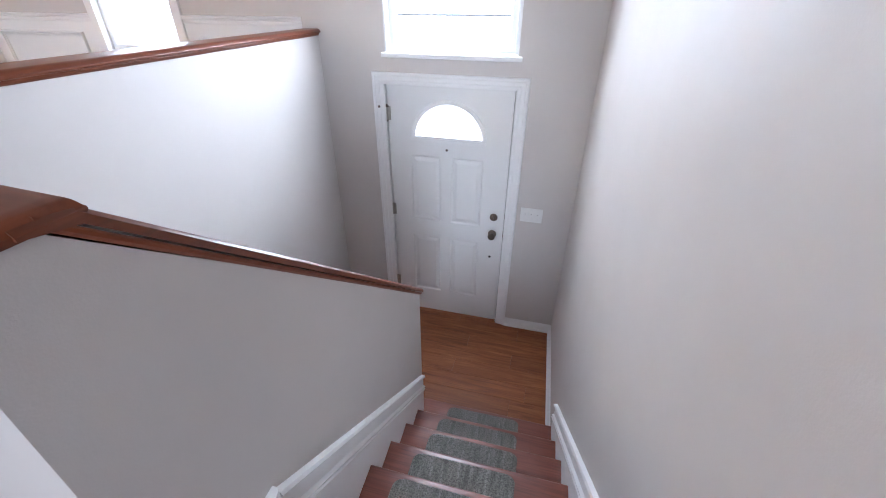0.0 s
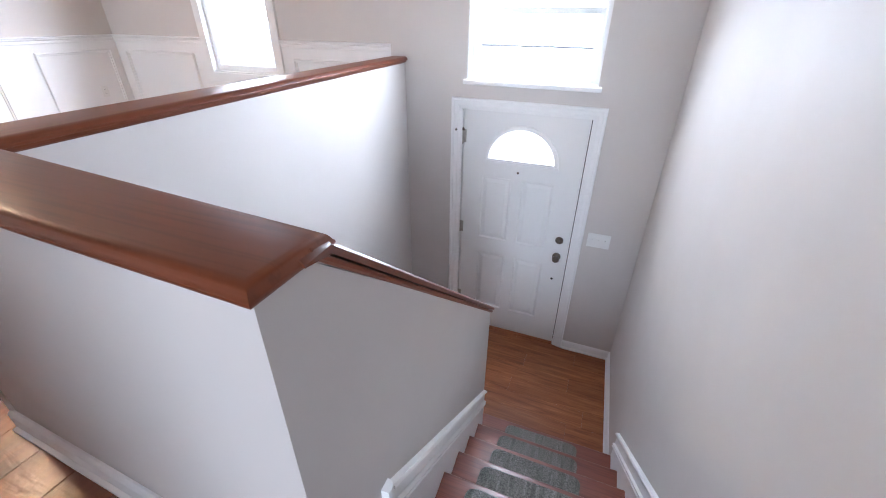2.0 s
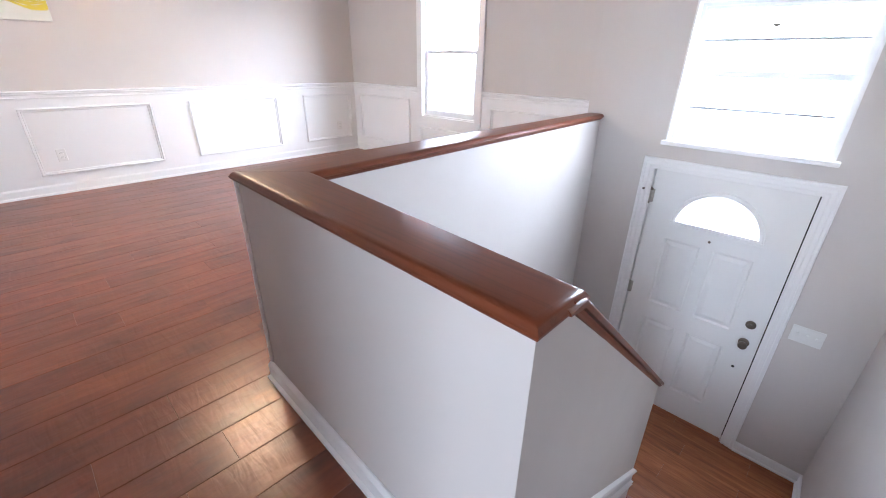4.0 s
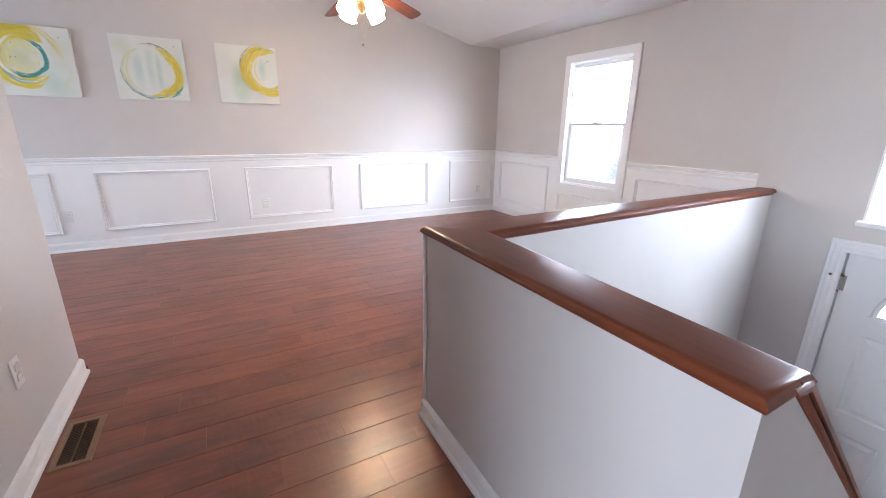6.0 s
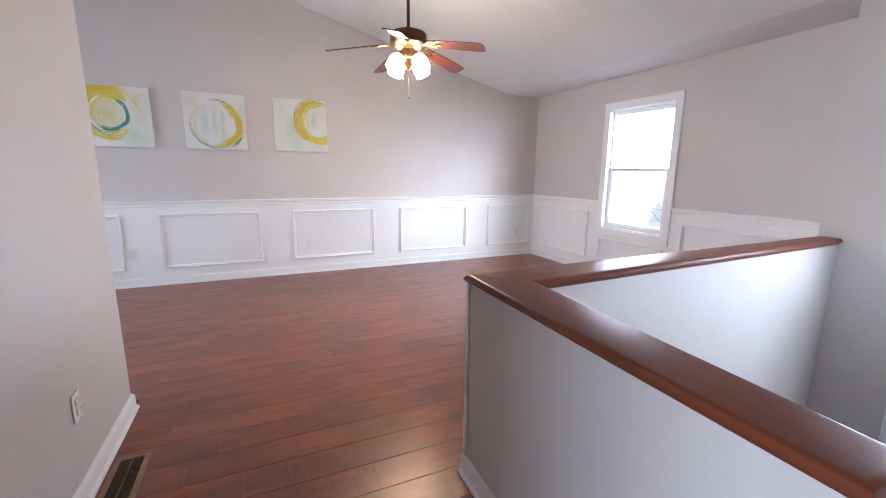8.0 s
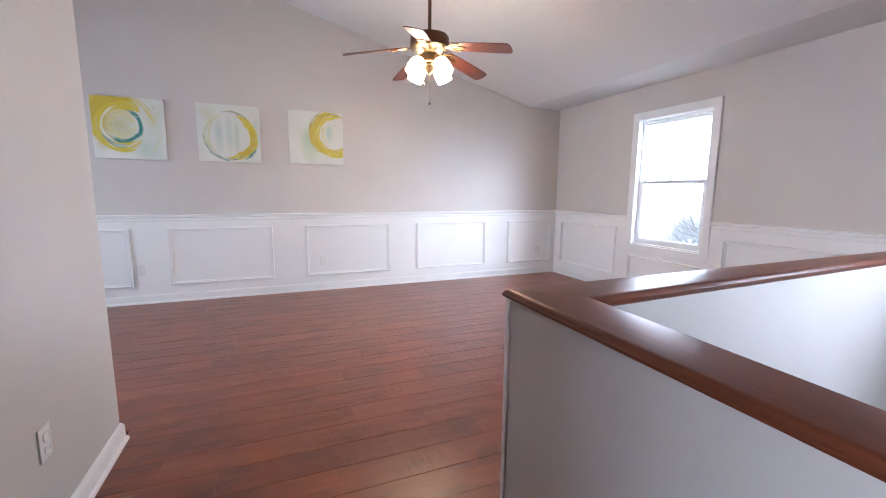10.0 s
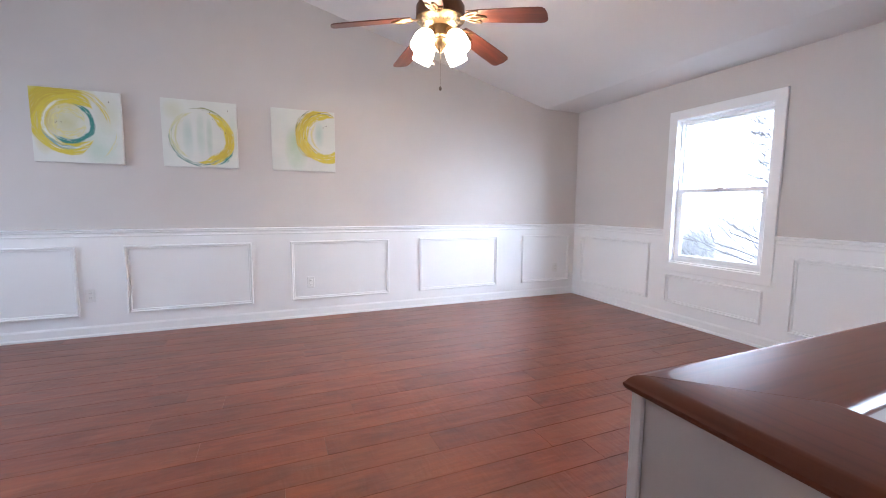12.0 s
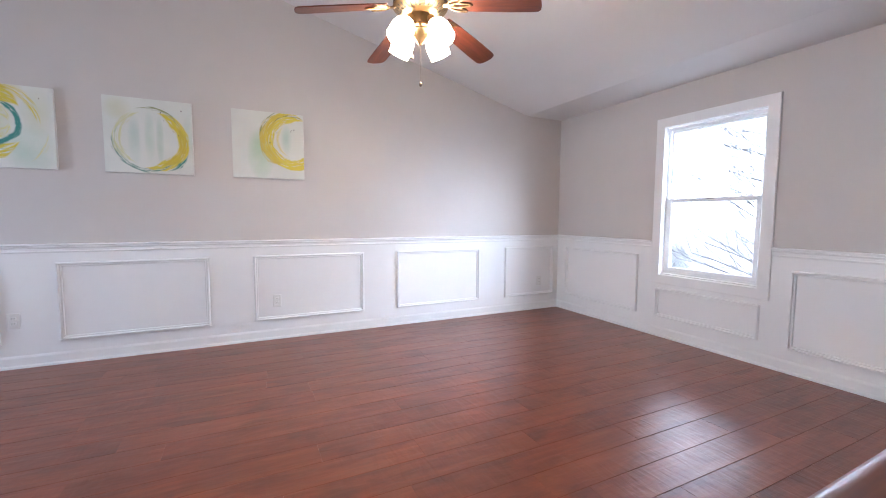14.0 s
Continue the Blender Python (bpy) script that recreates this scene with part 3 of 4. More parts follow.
arc = [(CX + RX * math.cos(math.pi * i / 24), CZ + RZ * math.sin(math.pi * i / 24)) for i in range(25)]


def quad(bm, x0, x1, z0, z1, y):
    bm.faces.new([bm.verts.new(p) for p in ((x0, y, z0), (x1, y, z0), (x1, y, z1), (x0, y, z1))])


zs = [SZ0, -1.190, -0.630, -0.482, 0.062, CZ]
xs = [SX0, -1.305, -1.065, -0.985, -0.745, SX1]
for j in range(5):
    for i in range(5):
        cx, cz = (xs[i] + xs[i + 1]) / 2, (zs[j] + zs[j + 1]) / 2
        if not any(p[0] < cx < p[1] and p[2] < cz < p[3] for p in PANES):
            quad(bm, xs[i], xs[i + 1], zs[j], zs[j + 1], YS)
for i in range(24):
    (ax, az), (bx, bz) = arc[i], arc[i + 1]
    bm.faces.new([bm.verts.new(p) for p in ((ax, YS, az), (ax, YS, SZ1), (bx, YS, SZ1), (bx, YS, bz))])
    bm.faces.new([bm.verts.new(p) for p in ((ax, YS, az), (bx, YS, bz), (bx, YS + 0.04, bz), (ax, YS + 0.04, az))])
quad(bm, SX0, CX - RX, CZ, SZ1, YS)
quad(bm, CX + RX, SX1, CZ, SZ1, YS)
for x in (SX0, SX1):
    bm.faces.new([bm.verts.new(p) for p in ((x, YS, SZ0), (x, YS + 0.044, SZ0), (x, YS + 0.044, SZ1), (x, YS, SZ1))])
for z in (SZ0, SZ1):
    bm.faces.new([bm.verts.new(p) for p in ((SX0, YS, z), (SX0, YS + 0.044, z), (SX1, YS + 0.044, z), (SX1, YS, z))])
quad(bm, SX0, SX1, SZ0, CZ, YS + 0.044)
bmesh.ops.remove_doubles(bm, verts=bm.verts, dist=1e-5)
part("door_slab", bm, M_DOOR, DR)
for x0, x1, z0, z1 in PANES:
    bm = bmesh.new()
    ring_frame(bm, (x0, YS, z0), (1, 0, 0), (0, 0, 1), (0, -1, 0), x1 - x0, z1 - z0, [(0, 0.0), (0.010, -0.011), (0.020, -0.011), (0.046, -0.001), (0.046, -0.02), (0, -0.02)])
    quad(bm, x0 + 0.045, x1 - 0.045, z0 + 0.045, z1 - 0.045, YS + 0.001)
    part("door_panel", bm, M_DOOR, DR)
# half-round light: glass, raised rim, ledge
bm = bmesh.new()
fr = [bm.verts.new((x, YS + 0.022, z)) for x, z in arc]
bk = [bm.verts.new((x, YS + 0.026, z)) for x, z in arc]
bm.faces.new(fr)
bm.faces.new(bk[::-1])
for i in range(len(arc)):
    j = (i + 1) % len(arc)
    bm.faces.new((fr[i], bk[i], bk[j], fr[j]))
fg = part("pane", bm, M_GLASS, DR)
fg.visible_shadow = False
bm = bmesh.new()
rows = []
for i in range(33):
    a = math.pi * i / 32
    rows.append([bm.verts.new((CX + (RX + d) * math.cos(a), YS - o, CZ + (RZ + d) * math.sin(a))) for d, o in ((-0.010, -0.02), (-0.010, 0.010), (0.004, 0.014), (0.016, 0.010), (0.020, -0.001))])
for a, b in zip(rows, rows[1:]):
    for k in range(4):
        bm.faces.new((a[k], a[k + 1], b[k + 1], b[k]))
part("light_rim", bm, M_DOOR, DR, "", True)
bm = boxed(CX - RX - 0.024, CX + RX + 0.024, YS - 0.014, YS + 0.02, CZ - 0.022, CZ + 0.004, 0.003)
box(bm, CX - RX - 0.016, CX + RX + 0.016, YS - 0.009, YS + 0.02, CZ + 0.0045, CZ + 0.016, 0.002)
part("light_ledge", bm, M_DOOR, DR)
bm = bmesh.new()
lathe(bm, [(0.009, 0), (0.009, 0.003), (0.005, 0.005)], 16, Matrix.Translation((-1.022, YS, 0.118)) @ Matrix.Rotation(radians(90), 4, "X"))
part("peephole", bm, M_DARKMETAL, DR)


def turned(name, prof, x, z, mat_, label=""):
    bm = bmesh.new()
    lathe(bm, prof, 28, Matrix.Translation((x, YS, z)) @ Matrix.Rotation(radians(90), 4, "X"))
    return part(name, bm, mat_, DR, label, True)


turned("deadbolt", [(0.031, 0), (0.031, 0.006), (0.026, 0.012), (0.016, 0.014), (0.015, 0.018), (0.004, 0.019)], -0.638, -0.385, M_DARKMETAL, "aged bronze deadbolt")
bm = boxed(-0.642, -0.634, YS - 0.032, YS - 0.016, -0.402, -0.368, 0.002)
part("thumb_turn", bm, M_DARKMETAL, DR)
turned("doorknob", [(0.033, 0), (0.033, 0.005), (0.026, 0.010), (0.012, 0.013), (0.011, 0.030), (0.020, 0.036), (0.028, 0.046), (0.029, 0.056), (0.024, 0.066), (0.010, 0.070), (0.002, 0.071)], -0.640, -0.533, M_DARKMETAL, "aged bronze doorknob")
turned("bolt_hole", [(0.010, 0), (0.010, 0.002), (0.004, 0.003)], -0.648, -0.752, M_SLOT)
for z in (0.36, -0.41, -1.13):
    bm = bmesh.new()
    tube(bm, (SX0 - 0.004, YS - 0.007, z - 0.05), (SX0 - 0.004, YS - 0.007, z + 0.05), 0.007)
    box(bm, SX0 - 0.016, SX0 + 0.022, YS - 0.004, YS + 0.003, z - 0.049, z + 0.049)
    part("hinge", bm, M_NICKEL, DR)
bm = boxed(SX0 - 0.050, SX0 + 0.012, YS - 0.020, YS - 0.009, 0.404, 0.416, 0.002)
tube(bm, (SX0 - 0.048, YS - 0.014, 0.410), (SX0 - 0.050, YS - 0.044, 0.410), 0.008)
tube(bm, (SX0 - 0.004, YS - 0.007, 0.300), (SX0 - 0.004, YS - 0.007, 0.424), 0.006)
part("hinge_stop", bm, M_DARKMETAL, DR)
for z in (-0.385, -0.533):
    part("strike_plate", boxed(SX1 + 0.001, SX1 + 0.010, YS - 0.004, YS + 0.01, z - 0.028, z + 0.028), M_DARKMETAL, DR)
# black strips added behind the slab edges draw the shaded door gap
for x0, x1, z0, z1 in ((SX0 - 0.012, SX0 + 0.012, SZ0, SZ1), (SX1 - 0.012, SX1 + 0.012, SZ0, SZ1), (SX0, SX1, SZ1 - 0.012, SZ1 + 0.012)):
    part("weatherstrip", boxed(x0, x1, YS + 0.0445, YS + 0.056, z0, z1), M_SLOT, DR)
# jamb and stepped casing
bm = bmesh.new()
box(bm, DOOR[0], SX0 - 0.007, YD - 0.002, YD + 0.12, ZL, DOOR[3])
box(bm, SX1 + 0.007, DOOR[1], YD - 0.002, YD + 0.12, ZL, DOOR[3])
box(bm, SX0 - 0.007, SX1 + 0.007, YD - 0.002, YD + 0.12, SZ1 + 0.007, DOOR[3])
part("door_jamb", bm, M_WHITE, DR)
bm = boxed(SX0, SX1, YS - 0.03, YD + 0.15, ZL - 0.004, ZL + 0.010, 0.003)
part("threshold", bm, M_LAND, DR)
CAS = [(0, 0), (0.0, 0.012), (0.006, 0.019), (0.022, 0.019), (0.026, 0.014), (0.050, 0.013), (0.056, 0.009), (0.074, 0.008), (0.080, 0.005), (0.080, 0)]
bm = bmesh.new()
ring = []
ox0, ox1, oz1 = -1.560, -0.466, 0.642
for ins, out in CAS:
    ring.append([bm.verts.new(p) for p in ((ox0 + ins, YD - 0.001 - out, ZL), (ox0 + ins, YD - 0.001 - out, oz1 - ins), (ox1 - ins, YD - 0.001 - out, oz1 - ins), (ox1 - ins, YD - 0.001 - out, ZL))])
for a, b in zip(ring, ring[1:] + ring[:1]):
    for k in range(3):
        bm.faces.new((a[k], a[k + 1], b[k + 1], b[k]))
part("casing", bm, M_WHITE, DR, "stepped white casing")

# ---- stairs ----
ST = thing("staircase", "cherry-stained wooden stair treads with white risers", "stairs", at=(-0.47, 0.9, ZL))
STI = Matrix.Translation((-0.47, 0.9, ZL)).inverted()
for k in range(1, STEPS + 1):
    yn, z = Y0 + RUN * k, -RISE * k
    bm = boxed(-0.895, xr(yn) - 0.004, yn - RUN - 0.02, yn + 0.012, z - 0.032, z, 0.009, 3)
    o = part("tread", bm, M_TREAD, ST, "", True)
    o.matrix_parent_inverse = STI
for k in range(0, STEPS + 1):
    yn, z = Y0 + RUN * k, -RISE * k
    bm = boxed(-0.895, xr(yn) - 0.004, yn - 0.018, yn - 0.004, z - RISE, z - 0.033)
    o = part("riser", bm, M_WHITE, ST)
    o.matrix_parent_inverse = STI
bm = boxed(-0.80, xr(0.1) - 0.001, Y0 - 0.07, Y0 + 0.014, -0.03, 0.002, 0.010, 3)
o = part("top_nosing", bm, M_TREAD, ST, "", True)
o.matrix_parent_inverse = STI
# skirt boards with two runs of moulding


def zskirt(y):
    return -0.925 + 0.812 * (1.612 - y)


SK = [(0, -0.50), (0.008, -0.50), (0.008, -0.140), (0.018, -0.135), (0.021, -0.124), (0.012, -0.119), (0.012, -0.116), (0.019, -0.112), (0.021, -0.102), (0.008, -0.095), (0.008, -0.032), (0.017, -0.026), (0.023, -0.014), (0.018, -0.003), (0, 0)]
for p0, p1, sd, low in (((xf(0.333), 0.333), (xf(YE - 0.004), YE - 0.004), (1, 0.0466, 0), 0.0), ((xr(0.30) - 0.0005, 0.30), (xr(1.695) - 0.0005, 1.695), (-1, 0, 0), 0.040)):
    bm = bmesh.new()
    strip(bm, SK, (p0[0], p0[1], zskirt(p0[1]) - low), (p1[0], p1[1], zskirt(p1[1]) - low), sd)
    o = part("skirt_board", bm, M_WHITE, ST)
    o.matrix_parent_inverse = STI
bm = bmesh.new()
strip(bm, [(0, 0), (0.022, 0), (0.024, 0.012), (0.020, 0.028), (0.012, 0.034), (0, 0.034)], (xf(0.300), 0.300, -0.5), (xf(0.300), 0.300, 0.130), (1, 0.0466, 0), (0, 1, 0))
o = part("skirt_end", bm, M_WHITE, ST)
o.matrix_parent_inverse = STI

# carpet pads on the treads


def tread_mat(w, d, h):
    bm = bmesh.new()
    n, r = 6, 0.035
    pts = []
    for cx, cy, a0 in ((w / 2 - r, d / 2 - r, 0), (-w / 2 + r, d / 2 - r, 90), (-w / 2 + r, -d / 2 + r, 180), (w / 2 - r, -d / 2 + r, 270)):
        for i in range(n + 1):
            a = radians(a0 + 90 * i / n)
            pts.append((cx + r * math.cos(a), cy + r * math.sin(a)))
    prism(bm, pts, 0, h)
    top = [e for e in bm.edges if all(v.co.z > h * 0.9 for v in e.verts)]
    bmesh.ops.bevel(bm, geom=top, offset=0.004, segments=2, affect="EDGES")
    return bm


first = None
for k in range(1, STEPS + 1):
    at = (-0.475 + 0.004 * (k % 3), Y0 + RUN * k - 0.112, -RISE * k)
    if first is None:
        first = tagged(finish("stair_tread_mat", tread_mat(0.46, 0.19, 0.009), M_CARPET), "grey carpet pad stuck on a stair tread", "stair mat", "stair tread pads")
        first.location = at
    else:
        copy_thing(first, pose(*at, 0, 0, 0.4 * ((k * 7) % 5 - 2)))

# ---- ceiling fan ----
FX, FY, FZ = -3.95, 0.545, 2.275
FAN = thing("ceiling_fan", "five-blade cherry ceiling fan with a lit four-shade lamp", "ceiling fan", at=(FX, FY, FZ))


def fan_part(name, bm, m_, label="", smooth=True, parent=None):
    return part(name, bm, m_, parent or FAN, label, smooth)


zc = zceil(FY) - FZ
bm = bmesh.new()
lathe(bm, [(0.012, zc - 0.10), (0.035, zc - 0.095), (0.060, zc - 0.05), (0.072, zc + 0.02)], 32)
fan_part("canopy", bm, M_BRONZE)
bm = bmesh.new()
tube(bm, (0, 0, 0.05), (0, 0, zc - 0.06), 0.013, None, 16)
fan_part("downrod", bm, M_BRONZE, "dark bronze rod")
bm = bmesh.new()
lathe(bm, [(0.014, 0.150), (0.030, 0.145), (0.032, 0.118), (0.10, 0.114), (0.138, 0.104), (0.147, 0.090), (0.148, 0.026), (0.145, 0.020)], 48)
fan_part("motor_housing", bm, M_BRONZE, "brown metal motor housing")
bm = bmesh.new()
lathe(bm, [(0.147, 0.023), (0.150, 0.017), (0.146, 0.011), (0.120, -0.005), (0.085, -0.019), (0.060, -0.023), (0.056, -0.075)], 48)
vent = fan_part("vent_ring", bm, M_BRASS, "brass vent ring")
for i in range(30):
    a = 2 * math.pi * i / 30
    bm = boxed(-0.020, 0.020, -0.0035, 0.0035, -0.002, 0.002)
    o = fan_part("vent_slot", bm, M_SLOT, "", False, vent)
    o.matrix_local = Matrix.Rotation(a, 4, "Z") @ Matrix.Translation((0.118, 0, -0.0045)) @ Matrix.Rotation(radians(-31), 4, "Y")
bm = bmesh.new()
lathe(bm, [(0.050, -0.070), (0.056, -0.082), (0.050, -0.096), (0.066, -0.102), (0.070, -0.112), (0.054, -0.128), (0.036, -0.142), (0.022, -0.158), (0.016, -0.166), (0.010, -0.174), (0.003, -0.176)], 40)
fan_part("light_fitter", bm, M_BRASS, "brass lamp fitter")


def blade_mesh():
    bm = bmesh.new()
    half = [(0.0, 0.050), (0.10, 0.057), (0.30, 0.065), (0.428, 0.067), (0.450, 0.062), (0.463, 0.050), (0.468, 0.032), (0.470, 0.010)]
    out = [(x, -y) for x, y in half] + [(x, y) for x, y in reversed(half)]
    prism(bm, out, -0.003, 0.003)
    bmesh.ops.bevel(bm, geom=list(bm.edges), offset=0.0012, segments=1, affect="EDGES")
    return bm


def iron_mesh():
    """A cast bracket: a flat arm that opens into three scrolled loops with screws."""
    bm = bmesh.new()
    prism(bm, [(-0.13, -0.015), (-0.05, -0.011), (-0.012, -0.016), (-0.012, 0.016), (-0.05, 0.011), (-0.13, 0.015)], -0.011, -0.004)
    for cx, cy, rx, ry, turn in ((0.050, 0.0, 0.062, 0.014, 0), (0.028, 0.030, 0.046, 0.014, 22), (0.028, -0.030, 0.046, 0.014, -22)):
        ca, sa = math.cos(radians(turn)), math.sin(radians(turn))
        ring_ = []
        for i in range(20):
            a = 2 * math.pi * i / 20
            x, y = rx * math.cos(a), ry * math.sin(a) * (1 - 0.25 * math.cos(a))
            ring_.append(Vector((cx + x * ca - y * sa, cy + x * sa + y * ca, -0.008)))
        for p, q in zip(ring_, ring_[1:] + ring_[:1]):
            tube(bm, p, q, 0.0052, None, 6)
    for x, y in ((0.068, 0.046), (0.068, -0.046), (0.106, 0.0)):
        bmesh.ops.create_cone(bm, cap_ends=True, segments=10, radius1=0.007, radius2=0.004, depth=0.006, matrix=Matrix.Translation((x, y, -0.010)) @ Matrix.Rotation(math.pi, 4, "X"))
    return bm


b0 = i0 = None
for i in range(5):
    a = radians(42 + 72 * i)
    m = Matrix.Rotation(a, 4, "Z") @ Matrix.Translation((0.185, 0, 0.006)) @ Matrix.Rotation(radians(9.5), 4, "Y") @ Matrix.Rotation(radians(-12), 4, "X")
    if b0 is None:
        b0 = fan_part("blade", blade_mesh(), M_BLADE, "cherry wood blade", False)
        i0 = fan_part("blade_iron", iron_mesh(), M_BRASS, "brass blade bracket", False, b0)
        b0.matrix_local = m
    else:
        bl = new("blade", b0.data)
        bl.parent, bl["label"] = FAN, "cherry wood blade"
        bl.matrix_local = m
        ir = new("blade_iron", i0.data)
        ir.parent, ir["label"] = bl, "brass blade bracket"
for i in range(4):
    a = radians(24 + 90 * i)
    tilt = Matrix.Rotation(a, 4, "Z") @ Matrix.Translation((0.090, 0, -0.076)) @ Matrix.Rotation(radians(-36), 4, "Y") @ Matrix.Rotation(math.pi, 4, "X")
    bm = bmesh.new()
    lathe(bm, [(0.020, -0.03), (0.024, 0.0), (0.026, 0.018), (0.020, 0.020)], 24)
    arm = fan_part("lamp_socket", bm, M_BRASS)
    arm.matrix_local = tilt
    bm = bmesh.new()
    lathe(bm, [(0.024, 0.012), (0.040, 0.022), (0.055, 0.045), (0.062, 0.075), (0.062, 0.105), (0.058, 0.130), (0.060, 0.142), (0.056, 0.141), (0.054, 0.128), (0.057, 0.105), (0.057, 0.075), (0.050, 0.047), (0.036, 0.026), (0.020, 0.016)], 32)
    sh = fan_part("shade", bm, M_SHADE, "lit frosted white glass shade")
    sh.matrix_local = tilt @ Matrix.Scale(0.99, 4)
for (x, y), zl in (((0.03, -0.01), -0.385), ((-0.005, -0.045), -0.235)):
    bm = bmesh.new()
    for j in range(int((-0.10 - zl) / 0.008)):
        bmesh.ops.create_icosphere(bm, subdivisions=1, radius=0.0022, matrix=Matrix.Translation((x, y, -0.10 - 0.008 * j)))
    chain = fan_part("pull_chain", bm, M_BRASS)
    bm = bmesh.new()
    lathe(bm, [(0.001, zl - 0.022), (0.007, zl - 0.018), (0.009, zl - 0.008), (0.006, zl), (0.002, zl + 0.006)], 14, Matrix.Translation((x, y, 0)))
    fan_part("pull_knob", bm, M_DARKMETAL, "", True, chain)

# ---- paintings ----


def canvas_material(name, ground, strokes, smudges):
    """Abstract acrylic rings. strokes: centre y, z, radius, half width, start and end angle in degrees, colour, streakiness."""
    m, nt, b = nodes_of(name)
    tc = nt.nodes.new("ShaderNodeTexCoord")
    sep = nt.nodes.new("ShaderNodeSeparateXYZ")
    nt.links.new(tc.outputs["Object"], sep.inputs[0])
    u, v = sep.outputs[1], sep.outputs[2]
    wob = noise_tex(nt, tc.outputs["Object"], 6.0, 3)
    fine = noise_tex(nt, tc.outputs["Object"], 30.0, 5, 0.7)
    col = mix(nt, ramp(nt, noise_tex(nt, tc.outputs["Object"], 4.0, 4), [(0.35, (0.0,) * 3), (0.7, (1.0,) * 3)]), ground, tuple(c * 0.93 for c in ground))
    for cu, cv, su, sv, colour, amount in smudges:
        du = calc(nt, "DIVIDE", calc(nt, "SUBTRACT", u, cu), su)
        dv = calc(nt, "DIVIDE", calc(nt, "SUBTRACT", v, cv), sv)
        d = calc(nt, "ADD", calc(nt, "MULTIPLY", du, du), calc(nt, "MULTIPLY", dv, dv))
        f = calc(nt, "MULTIPLY", calc(nt, "SUBTRACT", 1.0, d, True), calc(nt, "MULTIPLY", wob, amount * 1.8), True)
        col = mix(nt, f, col, colour)
    height = fine
    for cu, cv, r, hw, a0, a1, colour, streak in strokes:
        du, dv = calc(nt, "SUBTRACT", u, cu), calc(nt, "SUBTRACT", v, cv)
        dist = calc(nt, "SQRT", calc(nt, "ADD", calc(nt, "MULTIPLY", du, du), calc(nt, "MULTIPLY", dv, dv)))
        mid, half = (a0 + a1) / 2, radians((a1 - a0) / 2)
        ca, sa = math.cos(radians(mid)), math.sin(radians(mid))
        pu = calc(nt, "ADD", calc(nt, "MULTIPLY", du, ca), calc(nt, "MULTIPLY", dv, sa))
        pv = calc(nt, "SUBTRACT", calc(nt, "MULTIPLY", dv, ca), calc(nt, "MULTIPLY", du, sa))
        ang = calc(nt, "ABSOLUTE", calc(nt, "ARCTAN2", pv, pu))
        taper = calc(nt, "MULTIPLY", calc(nt, "SUBTRACT", half, ang), 1.6, True)
        off = calc(nt, "ABSOLUTE", calc(nt, "SUBTRACT", calc(nt, "ADD", dist, calc(nt, "MULTIPLY", calc(nt, "SUBTRACT", wob, 0.5), 0.05)), r))
        width = calc(nt, "MULTIPLY", taper, hw)
        body = calc(nt, "MULTIPLY", calc(nt, "SUBTRACT", width, off), 90.0, True)
        comb = nt.nodes.new("ShaderNodeCombineXYZ")
        nt.links.new(calc(nt, "MULTIPLY", dist, 90.0), comb.inputs[0])
        nt.links.new(calc(nt, "MULTIPLY", ang, 2.2), comb.inputs[1])
        comb.inputs[2].default_value = r * 40
        lines = noise_tex(nt, comb.outputs[0], 1.0, 4, 0.65)
        gate = calc(nt, "MULTIPLY", calc(nt, "SUBTRACT", lines, 0.26 + 0.22 * streak), 7.0, True)
        f = calc(nt, "MULTIPLY", body, gate)
        tint = mix(nt, lines, tuple(c * 0.8 for c in colour), tuple(min(1.0, c * 1.25) for c in colour))
        col = mix(nt, f, col, tint)
        height = calc(nt, "ADD", height, calc(nt, "MULTIPLY", f, lines))
    nt.links.new(col, b.inputs["Base Color"])
    b.inputs["Roughness"].default_value = 0.5
    bump(nt, b, height, 0.4, 0.002)
    return m


